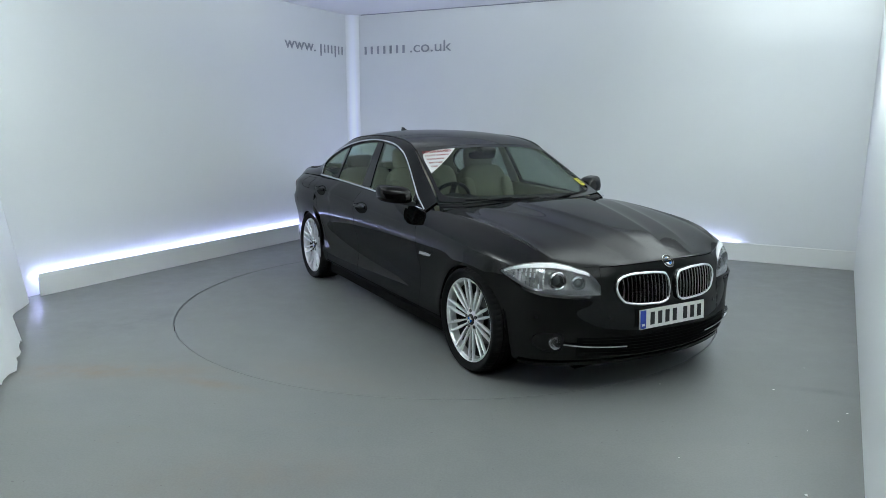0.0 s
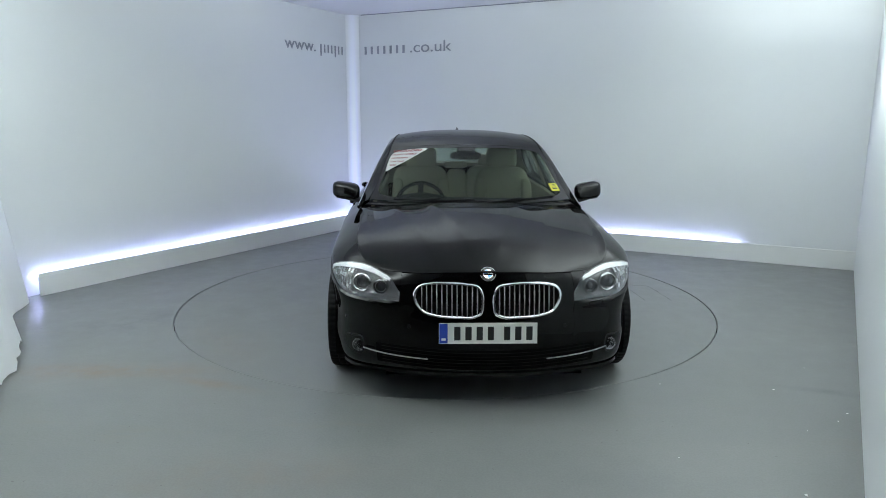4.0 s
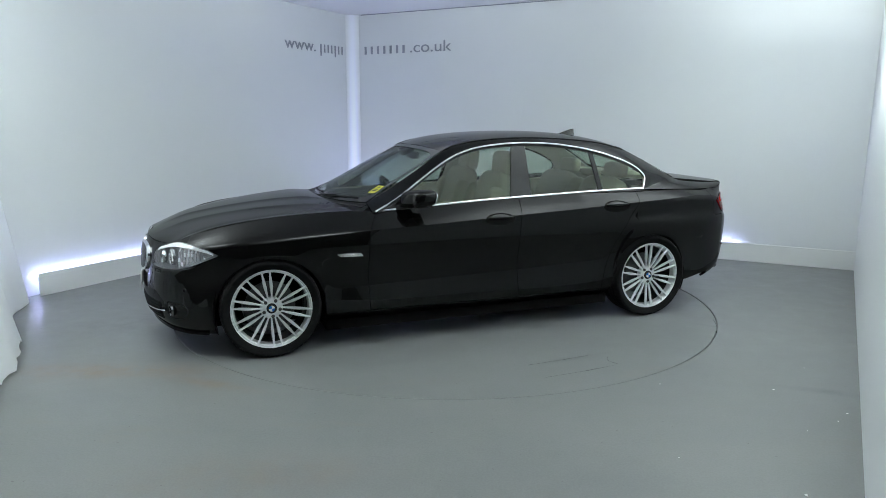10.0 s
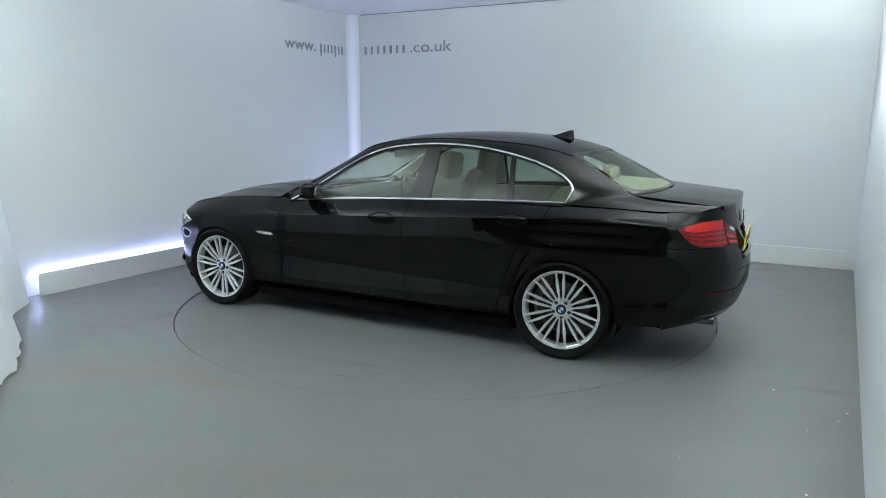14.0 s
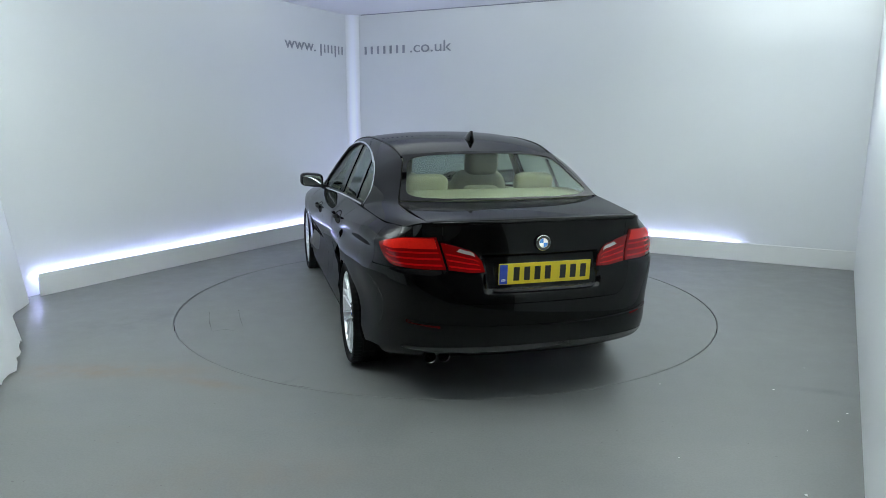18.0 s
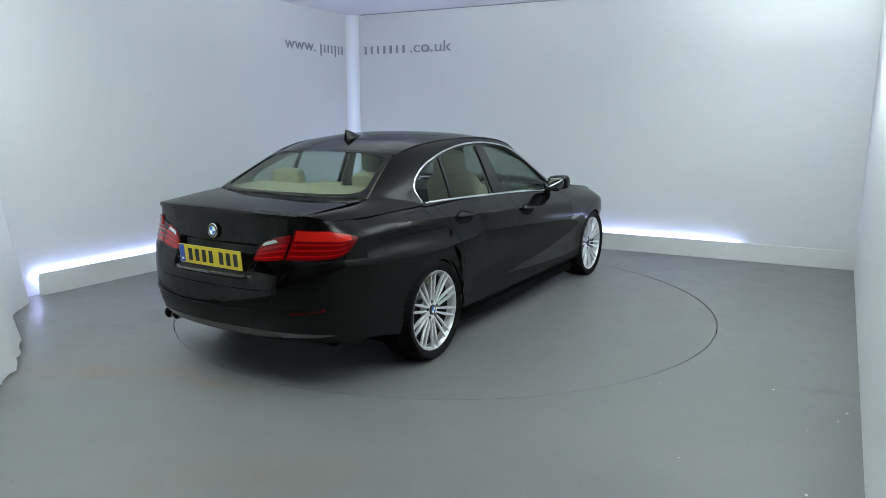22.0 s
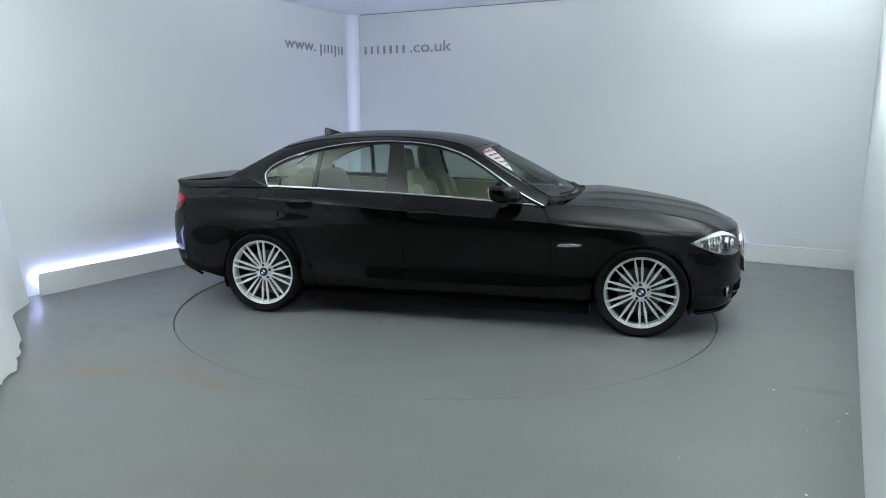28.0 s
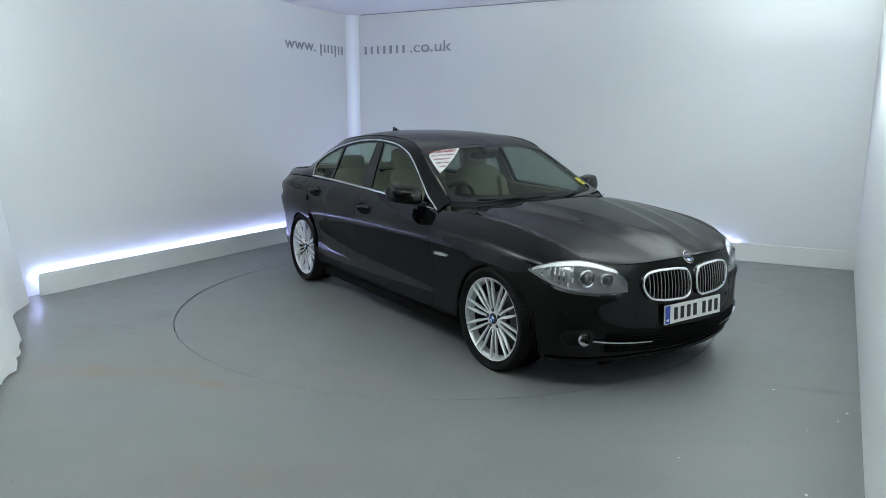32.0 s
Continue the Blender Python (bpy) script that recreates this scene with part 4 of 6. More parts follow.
for k in range(5):
    zz = 0.252 + 0.02 * k
    l = [shell(s, zz + 0.016 * (base_y(s) / 0.6) ** 2, 0.004) for s in np.linspace(0, s_of_y(0.57), 24)]
    l = [(p[0], -p[1], p[2]) for p in l[:0:-1]] + [tuple(p) for p in l]
    cp("intake_slat", Soup().sweep(l, RECT(0.006, 0.008), np.array([[1.0, 0.0, 0.0]])), DARK, front_bumper)
for sg in (1, -1):
    ring = []
    for ya, za in ((0.560, 0.590), (0.640, 0.592), (0.640, 0.574), (0.560, 0.572)):
        ring.append((ya, za))
    l = []
    for k in range(4):
        (ya, za), (yb, zb) = ring[k], ring[(k + 1) % 4]
        l += [tuple(shell(s_of_y(ya + (yb - ya) * w), za + (zb - za) * w, 0.0004)) for w in np.linspace(0, 1, 6)[:-1]]
    cp("washer_cover_seam", Soup().sweep(l, [(-0.0012, -0.001), (0.0012, -0.001), (0.0012, 0.001), (-0.0012, 0.001)], np.array([[1.0, 0.3, 0.0]]), True), DARK, front_bumper, side=sg)
    for ya, za in ((0.42, 0.470), (0.79, 0.470)):
        c = shell(s_of_y(ya), za, 0.0006)
        k = int(round(np.interp(s_of_y(ya), SLEN, np.arange(len(SLEN)))))
        m = Matrix.Translation(c) @ Vector((NORM[k][0], NORM[k][1], 0.0)).to_track_quat("Z", "Y").to_matrix().to_4x4()
        cp("parking_sensor", Soup().lathe([(0.0, 0.0016), (0.0085, 0.0014), (0.0095, 0.0008), (0.0108, 0.0008), (0.011, -0.002)], 20, m), TRIM, front_bumper, side=sg)
# splitter lip along the bottom
l = [shell(s, low_z(s) + 0.010, 0.010) for s in np.linspace(0, s_of_x(1.90), 40)]
l = [(p[0], -p[1], p[2]) for p in l[:0:-1]] + [tuple(p) for p in l]
cp("front_splitter", Soup().sweep(l, [(-0.012, -0.02), (0.012, -0.02), (0.010, 0.012), (-0.010, 0.012)], np.array([[1.0, 0.0, 0.0]])), PAINT, front_bumper)
for sg in (1, -1):
    strip([(0.665, 0.326), (0.58, 0.314), (0.45, 0.303), (0.315, 0.298)], 24, 0.012, [(-0.005, -0.008), (0.005, -0.008), (0.004, 0.006), (-0.004, 0.006)], CHROME, "chrome_blade", front_bumper, sg, "thin chrome blade in the lower intake")
    fogring = outline_on([(0.675, 0.385), (0.735, 0.382), (0.775, 0.372), (0.790, 0.335), (0.765, 0.285), (0.72, 0.272), (0.675, 0.285), (0.664, 0.335)], 40, 0.002)
    mid = fogring.mean(0)
    housing = Soup().add([tuple(mid)] + [tuple(p) for p in fogring], [(0, i + 1, (i + 1) % 40 + 1) for i in range(40)])
    fog = cp("fog_lamp", housing, TRIM, front_bumper, "round fog lamp in a black surround", side=sg)
    c = shell(s_of_y(0.706), 0.328, 0.002)
    d = Vector((1.0, 0.25, 0.0)).normalized()
    m = Matrix.Translation(c) @ d.to_track_quat("Z", "Y").to_matrix().to_4x4()
    cp("fog_reflector", Soup().lathe([(0.0, -0.012), (0.020, -0.004), (0.031, 0.004), (0.036, 0.005), (0.038, -0.006)], 28, m), SLAT, fog, side=sg)
    cp("fog_lens", Soup().lathe([(0.0, 0.014), (0.017, 0.012), (0.030, 0.007)], 28, m), LENS, fog, side=sg)

# ---- headlamps ----
for sg in (1, -1):
    ss = list(np.linspace(LAMP_IN, LAMP_END, 40))
    lb, lt = (lambda s: lamp_bottom(s) + 0.001), (lambda s: lamp_top(s) - 0.001)
    g = np.array([[shell(s, lb(s) + (lt(s) - lb(s)) * j / 14, -0.055 * math.sin(math.pi * j / 14) ** 0.4 * min(1.0, (LAMP_END - s) / 0.12) * min(1.0, (s - LAMP_IN + 0.004) / 0.04) - 0.002) for j in range(15)] for s in ss])
    hl = cp("headlamp", Soup().sheet(g, 0.006), LAMPGREY, label="clear headlamp with twin ring projectors", side=sg)
    lens = panel("lens", ss, lb, lt, 14, LENS, hl, "clear curved lens", t=0.003, side=sg)
    lens.visible_shadow = False
    # white brow along the top edge
    g = np.array([[shell(s, lt(s) - 0.004 - (0.010 + 0.012 * math.sin(math.pi * (s - ss[0]) / (ss[-1] - ss[0]))) * j / 3, -0.008) for j in range(4)] for s in ss[4:-2]])
    cp("brow", Soup().sheet(g, 0.006), BROW, hl, "bright white brow", side=sg)
    for y, z, r in ((0.705, 0.676, 0.054), (0.592, 0.664, 0.043)):
        s = s_of_y(y)
        c = shell(s, z, -0.028)
        d = Vector((1.0, 0.22, 0.02)).normalized()
        m = Matrix.Translation(c) @ d.to_track_quat("Z", "Y").to_matrix().to_4x4()
        cp("projector", Soup().lathe([(0, 0.018), (r * 0.35, 0.015), (r * 0.62, 0.004), (r * 0.66, -0.01)], 32, m), PROJ, hl, "dark round projector lens", side=sg)
        cp("ring", Soup().lathe([(r * 0.74, -0.008), (r * 0.76, 0.008), (r * 0.86, 0.013), (r * 0.96, 0.008), (r * 0.98, -0.01)], 36, m), LIGHTRING, hl, "thin chrome light ring", side=sg)
    # the indicator: a bright reflector behind small cut cells
    si = list(np.linspace(s_of_y(0.765), LAMP_END - 0.030, 12))
    panel("indicator_reflector", si, lambda s: lb(s) + 0.006, lambda s: max(lb(s) + 0.010, lt(s) - 0.016), 8, CLEARLAMP, hl, "bright cut reflector", t=0.003, out=-0.020, side=sg)
    rng = random.Random(7)
    for i in range(10):
        s = si[0] + 0.004 + i * (si[-1] - si[0] - 0.012) / 9
        z0, z1 = lb(s) + 0.010, lt(s) - 0.020
        for k in range(4):
            a, b = z0 + (z1 - z0) * k / 4, z0 + (z1 - z0) * (k + 0.82) / 4
            if b - a < 0.006:
                continue
            l = [shell(s, a + (b - a) * m / 2, -0.018 + rng.uniform(0, 0.004)) for m in range(3)]
            cp("reflector_cell", Soup().sweep(l, RECT(0.009, 0.008), np.array([[0.8, 0.6 + rng.uniform(-0.3, 0.3), 0.0]])), (CLEARLAMP, LAMPGREY, CHROME, BROW)[rng.randrange(4)], hl, side=sg)

# ---- greenhouse ----
PILLARS = [(0.775, 0.925, 0.80, 0.738, 0.985), (0.60, 1.010, 0.62, 0.690, 1.075), (0.42, 1.125, 0.42, 0.653, 1.190), (0.22, 1.247, 0.24, 0.614, 1.300), (0.05, 1.322, 0.10, 0.592, 1.365),
           (-0.15, 1.364, -0.12, 0.575, 1.403), (-0.44, 1.384, -0.44, 0.565, 1.420), (-0.75, 1.370, -0.78, 0.558, 1.412), (-1.05, 1.322, -1.15, 0.545, 1.380), (-1.28, 1.256, -1.42, 0.530, 1.318)]
PILLARS += [(-1.42, 1.192, -1.56, 0.560, 1.252), (-1.485, 1.135, -1.68, 0.592, 1.185), (-1.492, 1.09, -1.77, 0.620, 1.132), (-1.455, 1.022, -1.86, 0.645, 1.083),
            (-1.62, 1.013, -1.96, 0.650, 1.062), (-2.02, 1.002, -2.16, 0.634, 1.046), (-2.275, 0.996, -2.392, 0.602, 1.034)]


def glass_y(z):
    return 0.797 - 0.39 * (z - 0.97) - 0.14 * (z - 0.97) ** 2


def frame_curves(n):
    """The two edges of the side frame: above the side windows, and along screens and roof."""
    rows = []
    for i, (dx, dz, rx, ry, rz) in enumerate(PILLARS):
        dy = glass_y(dz) + 0.008
        if i >= 13:
            # along the upper edge of the quarter panel
            dy, dz = (float(np.interp(-dx, -EDGE_S[200:1150, 0], EDGE_S[200:1150, c])) for c in (1, 2))
        rows.append((i, dx, dy, dz, rx, ry, rz))
    k = np.array(rows, float)
    t = np.linspace(0, len(rows) - 1, n)
    p = k[:, 1:]
    m = np.gradient(p, axis=0)
    m[13, :3] = 0
    i = np.clip(t.astype(int), 0, len(rows) - 2)
    u = (t - i)[:, None]
    q = (2 * u**3 - 3 * u**2 + 1) * p[i] + (u**3 - 2 * u**2 + u) * m[i] + (3 * u**2 - 2 * u**3) * p[i + 1] + (u**3 - u**2) * m[i + 1]
    return q[:, :3], q[:, 3:]


DC, RC = frame_curves(161)
RAIL = frame_curves(1601)[1][:1300]
for sg in (1, -1):
    g = []
    for d, r in zip(DC, RC):
        nrm = np.array((0.0, 0.75, 0.66))
        w = float(np.linalg.norm(r - d))
        g.append([d + (r - d) * v + nrm * (0.16 * w * v * (1 - v)) for v in np.linspace(0, 1, 12)])
    cp("side_frame", Soup().sheet(g, 0.02), PAINT, side=sg)


def rail(x, col):
    """Edge of screens and roof: y or z by x, between the pillars."""
    return float(np.interp(-x, -RAIL[:, 0], RAIL[:, col]))


ROOF_C = [(0.26, 1.358), (0.14, 1.392), (0.026, 1.420), (-0.16, 1.446), (-0.4, 1.461), (-0.63, 1.465), (-0.87, 1.458), (-1.11, 1.437), (-1.3, 1.405), (-1.5, 1.350)]
g = []
for q in np.linspace(-1, 1, 41):
    x0, x1 = 0.25 - 0.065 * q * q, -1.49 + 0.085 * q * q
    col = []
    for v in np.linspace(0, 1, 40):
        x = x0 + (x1 - x0) * v
        ye, ze, zc = rail(x, 1), rail(x, 2), float(spline(ROOF_C, x)[0, 0])
        col.append((x, ye * q * 0.997, ze + (zc - ze) * (1 - abs(q) ** 2.5)))
    g.append(col)
cp("roof", Soup().sheet(g, 0.015), PAINT)


def screen(x0, bow0, z0, dz0, x1, bow1, z1, dz1, bulge, shrink):
    """A curved screen from its base line to its top line; the sides follow the pillars."""
    g = []
    for q in np.linspace(-1, 1, 33):
        col = []
        for v in np.linspace(0, 1, 20):
            xb, xt = x0 + bow0 * q * q, x1 + bow1 * q * q
            x = xb + (xt - xb) * v
            xe = (x0 + bow0) + (x1 + bow1 - x0 - bow0) * v
            z = (z0 + dz0 * q * q) * (1 - v) + (z1 + dz1 * q * q) * v + bulge * math.sin(math.pi * v) * (1 - 0.6 * q * q)
            col.append((x, rail(xe, 1) * q * shrink, z))
        g.append(col)
    return np.array(g)


WS_G = screen(1.005, -0.205, 0.972, 0.013, 0.255, -0.065, 1.356, -0.030, 0.010, 0.985)
windscreen = cp("windscreen", Soup().sheet(WS_G, 0.005, flip=False), GLASS, label="curved windscreen")
RW_G = screen(-2.0, 0.14, 1.090, -0.005, -1.495, 0.085, 1.349, -0.022, 0.012, 0.985)
rear_window = cp("rear_window", Soup().sheet(RW_G, 0.005, flip=True), REARGLASS, label="curved heated rear window")
windscreen.visible_shadow = rear_window.visible_shadow = False


def on_grid(g, q, v):
    """A point of a screen at q across (-1 to 1) and v up (0 to 1)."""
    a, b = (q + 1) / 2 * (g.shape[0] - 1), v * (g.shape[1] - 1)
    i, j = min(int(a), g.shape[0] - 2), min(int(b), g.shape[1] - 2)
    a, b = a - i, b - j
    return g[i, j] * (1 - a) * (1 - b) + g[i + 1, j] * a * (1 - b) + g[i, j + 1] * (1 - a) * b + g[i + 1, j + 1] * a * b


def border(grid, name, q_in, v0, v1, round_by, parent, lift):
    """Black printed border round a screen, with round inner corners."""
    rows, pw = [], lambda a, e: math.copysign(abs(a) ** e, a)
    for k in range(161):
        a = 2 * math.pi * k / 160
        c, d = math.cos(a), math.sin(a)
        far = 1 / max(abs(c), abs(d))
        inner = (q_in * pw(c, 2 / round_by), (v0 + v1) / 2 + (v1 - v0) / 2 * pw(d, 2 / round_by))
        e = (abs(pw(c, 2 / round_by)), abs(pw(d, 2 / round_by)))
        far = 1 / max(e)
        outer = (pw(c, 2 / round_by) * far, 0.5 + 0.5 * pw(d, 2 / round_by) * far)
        rows.append([on_grid(grid, inner[0] + (outer[0] - inner[0]) * w, inner[1] + (outer[1] - inner[1]) * w) + np.array(lift) for w in (0, 0.35, 0.7, 1)])
    return cp(name, Soup().sheet(rows, 0.001), GLOSSBLACK, parent)


border(WS_G, "screen_border", 0.965, 0.055, 0.945, 9.0, windscreen, (0.003, 0, 0.004))
border(RW_G, "screen_border", 0.955, 0.030, 0.945, 7.0, rear_window, (-0.002, 0, 0.004))
# dark mouldings along both edges of the roof
for sg in (1, -1):
    edge_line = [tuple(r + np.array((0, 0.001, 0.0025))) for r in RC if -1.43 < r[0] < 0.20]
    cp("roof_moulding", Soup().sweep(edge_line, [(-0.005, -0.004), (0.005, -0.004), (0.004, 0.0015), (-0.004, 0.0015)], np.array([[0, 0.4, 0.9]])), TRIM, side=sg)

# boot lid top
g = []
for q in np.linspace(-1, 1, 37):
    xa, za = -2.005 + 0.14 * q * q, 1.087 - 0.004 * q * q
    col = []
    k = abs(q) * 0.602
    er = [(e[1], e[0], e[2]) for e in reversed(EDGE) if e[0] < -2.3]
    xe, ze = spline(er, k)[0]
    for v in np.linspace(0, 1, 22):
        x = xa + (xe - xa) * v
        y = (0.645 - 0.043 * v**1.6) * q
        z = za + (ze - za) * v + 0.010 * math.sin(math.pi * v) * (1 - q * q) - 0.006 * (v > 0.999)
        col.append((x, y, z))
    g.append(col)
cp("boot_lid", Soup().sheet(g, 0.015), PAINT)

# ---- tail ----
ss_r = [s for s in np.linspace(s_of_x(-1.8365), s_of_x(-2.126), 8)] + list(np.linspace(s_of_x(-2.13), SLEN[-1], 46))
LAMP_OUT, BOOT_S = s_of_x(-2.185), s_of_y(0.556, True)
boot_low = lambda s: 0.612 + 0.165 * max(0.0, (base_y(s) - 0.43) / 0.126) ** 2
bump_top = lambda s: boot_low(s) if s > BOOT_S + 0.001 else 0.785 if s > s_of_x(-2.120) else 0.31
ss_b = sorted([s for s in ss_r if s >= s_of_x(-2.13)] + [BOOT_S, BOOT_S + 0.002])
rear_bumper = across_rear("rear_bumper", ss_b, lambda s: low_z(s), bump_top, 26, PAINT)
for sg in (1, -1):
    ss_t = list(np.linspace(s_of_x(-2.132), BOOT_S - 0.001, 22))
    panel("tail_panel", ss_t, lambda s: 0.788, lambda s: edge_z(s) - 0.0005, 18, PAINT, side=sg)
ss_f = [BOOT_S + 0.004] + list(np.linspace(BOOT_S + 0.012, SLEN[-1], 64))


def plate_dent(y, z):
    """Depth of the hollow in which the rear plate sits, wider at the top."""
    wide = 0.318 + 0.10 * (z - 0.70)
    return -0.024 * (1 - step(abs(y), wide, wide + 0.022)) * step(z, 0.662, 0.690) * (1 - step(z, 0.846, 0.862))


boot_face = across_rear("boot_lid_face", ss_f, lambda s: boot_low(s) + 0.004, lambda s: edge_z(s) - 0.0005, 84, PAINT, dent=plate_dent)
disc_badge(-2.490, 0.917, -1.0, 0.08, 0.041, boot_face)
plate("rear_number_plate", -2.522, 0.712, 0.823, radians(-4), -1, YELLOWPLATE, "yellow rear number plate with dark bars")
# grip bar below the plate
l = [shell(s, 0.682 + 0.010 * max(0.0, (base_y(s) - 0.25) / 0.05) ** 2, 0.000) for s in np.linspace(s_of_y(0.292, True), SLEN[-1], 26)]
l = [tuple(p) for p in l] + [(p[0], -p[1], p[2]) for p in l[-2::-1]]
cp("grip_bar", Soup().sweep(l, [(-0.009, -0.010), (0.009, -0.010), (0.006, 0.008), (-0.006, 0.008)], np.array([[-1.0, 0.0, 0.0]])), GRIP, boot_face)

for sg in (1, -1):
    # outer lamp on the body, inner lamp on the boot lid
    tb = lambda s: float(spline([(LAMP_OUT, 0.902), (LAMP_OUT + 0.035, 0.862), (LAMP_OUT + 0.085, 0.818), (LAMP_OUT + 0.15, 0.797), (BOOT_S, 0.789)], s)[0, 0])
    tt = lambda s: float(spline([(LAMP_OUT, 0.908), (LAMP_OUT + 0.04, 0.922), (LAMP_OUT + 0.12, 0.939), (BOOT_S, 0.957)], s)[0, 0])
    far = lambda s, z: -0.36 * (z - 0.872) * step(s, LAMP_OUT, BOOT_S)
    near = lambda s, z: -0.36 * (z - 0.872)
    so = list(np.linspace(LAMP_OUT, BOOT_S - 0.005, 30))
    tl = panel("tail_lamp", so, tb, tt, 14, REDLAMP, label="red tail lamp", t=0.012, out=0.007, side=sg, lean=far)
    mid_z = lambda s, a: tb(s) + (tt(s) - tb(s)) * a
    panel("upper_lens", so[3:-1], lambda s: mid_z(s, 0.63), lambda s: mid_z(s, 0.97), 6, REDTOP, tl, "bright red upper lens", t=0.004, out=0.0105, side=sg, lean=far)
    for a in (0.10, 0.29, 0.48):
        panel("lamp_rib", so[5:-1], lambda s, a=a: mid_z(s, a), lambda s, a=a: mid_z(s, a + 0.060), 3, RED, tl, t=0.003, out=0.0095, side=sg, lean=far)
    S_IN = s_of_y(0.362, True)
    ib = lambda s: float(spline([(BOOT_S, 0.789), (S_IN - 0.05, 0.775), (S_IN, 0.778)], s)[0, 0])
    it = lambda s: float(spline([(BOOT_S, 0.930), (S_IN - 0.08, 0.899), (S_IN - 0.02, 0.868), (S_IN, 0.835)], s)[0, 0])
    si = list(np.linspace(BOOT_S + 0.009, S_IN, 22))
    ti = panel("inner_tail_lamp", si, ib, it, 12, REDLAMP, boot_face, "red inner tail lamp on the boot lid", t=0.012, out=0.007, side=sg, lean=near)
    for a in (0.12, 0.34, 0.56):
        panel("lamp_rib", si[1:-2], lambda s, a=a: ib(s) + (it(s) - ib(s)) * a, lambda s, a=a: ib(s) + (it(s) - ib(s)) * (a + 0.065), 3, RED, ti, t=0.003, out=0.0095, side=sg, lean=near)
    panel("reversing_lens", si[8:-3], lambda s: ib(s) + (it(s) - ib(s)) * 0.78, lambda s: ib(s) + (it(s) - ib(s)) * (0.78 + 0.16 * step(s, si[8], si[11])), 3, CLEARLAMP, ti, "clear reversing lens", t=0.003, out=0.0105, side=sg, lean=near)
    # reflectors
    sr = list(np.linspace(s_of_y(0.725, True), s_of_y(0.560, True), 14))
    panel("rear_reflector", sr, lambda s: float(np.interp(s, (sr[0], sr[-1]), (0.501, 0.482))), lambda s: float(np.interp(s, (sr[0], sr[-1]), (0.515, 0.499))), 3, REDLAMP, rear_bumper, "slim red reflector", t=0.006, out=0.004, side=sg)
# bumper crease, and lower valance in a lighter tone for its soft reflection
l = [shell(s, 0.487 + 0.02 * (base_y(s) / 0.7) ** 2, 0.002) for s in np.linspace(s_of_y(0.72, True), SLEN[-1], 30)]
l = [tuple(p) for p in l] + [(p[0], -p[1], p[2]) for p in l[-2::-1]]
cp("bumper_crease", Soup().sweep(l, [(-0.008, -0.006), (0.008, -0.006), (0.004, 0.004), (-0.004, 0.004)], np.array([[-1.0, 0.0, 0.0]])), PAINT, rear_bumper)
taper = lambda s: 0.002 + 0.017 * math.sqrt(max(0.0, 1 - (base_y(s) / 0.765) ** 2))
across_rear("valance", list(np.linspace(s_of_y(0.765, True), SLEN[-1], 34)), lambda s: 0.352 - taper(s), lambda s: 0.352 + taper(s), 5, GRIP, rear_bumper, "satin strip for the bumper shelf and its soft reflection", t=0.006, out=0.003)
# rounded lip along the boot's rear edge
lip = [e for e in (spline(EDGE_K, s)[0] for s in np.linspace(s_of_y(0.60, True), SLEN[-1], 40)) if e[1] < 0.605]
lip = [(e[0] + 0.013, e[1], e[2] - 0.0135) for e in lip]
lip = lip + [(x, -y, z) for x, y, z in lip[-2::-1]]
cp("boot_lip", Soup().sweep(lip, [(0.0155 * math.cos(a), 0.0155 * math.sin(a)) for a in np.linspace(0, 2 * math.pi, 17)[:-1]]), PAINT, boot_face)
for y in (0.515, 0.592):
    m = Matrix.Translation((-2.205, y, 0.308)) @ Matrix.Rotation(-math.pi / 2, 4, "Y")
    tip = cp("exhaust_pipe", Soup().lathe([(0.030, 0.0), (0.032, 0.0), (0.033, 0.180), (0.0345, 0.192), (0.0335, 0.196), (0.0305, 0.193), (0.029, 0.18), (0.029, 0.02), (0.0, 0.02)], 28, m), SLAT, label="round chrome exhaust tip")


# ---- side windows, pillars and bright trim ----
UP = DC[:129]
up_x, up_z = UP[:, 0], UP[:, 2]
top_n = int(np.argmin(up_x))  # the rearmost point of the window line


def dlo_top(x):
    return float(np.interp(-x, -up_x[:top_n + 1], up_z[:top_n + 1]))


def dlo_low(x):
    b = float(belt(x)[0])
    if x < -1.452:
        return max(b, float(np.interp(-x, -up_x[top_n:][::-1], up_z[top_n:][::-1])))
    return b


def pane(name, xl, xr, mat, parent, label, side, inset=0.0, t=0.005, n=26):
    """A side pane between two slanted edges, given as (x at the bottom, x at the top)."""
    g = []
    for u in cosines(0, 1, n):
        col = []
        for v in np.linspace(0, 1, 14):
            xb, xt = xl[0] + (xr[0] - xl[0]) * u, xl[1] + (xr[1] - xl[1]) * u
            x = xb
            for _ in range(5):
                lo, hi = dlo_low(x) + 0.006, max(dlo_low(x) + 0.008, dlo_top(x) - 0.010)
                z = lo + (hi - lo) * v
                x = xb + (xt - xb) * (z - 0.98) / 0.40
            col.append((x, glass_y(z) - inset, z))
        g.append(col)
    ob = cp(name, Soup().sheet(g, t), mat, parent, label, side=side)
    return ob


def sweep_line(pts, prof, up, name, mat, parent, side, label=""):
    return cp(name, Soup().sweep(pts, prof, up), mat, parent, label, side=side)


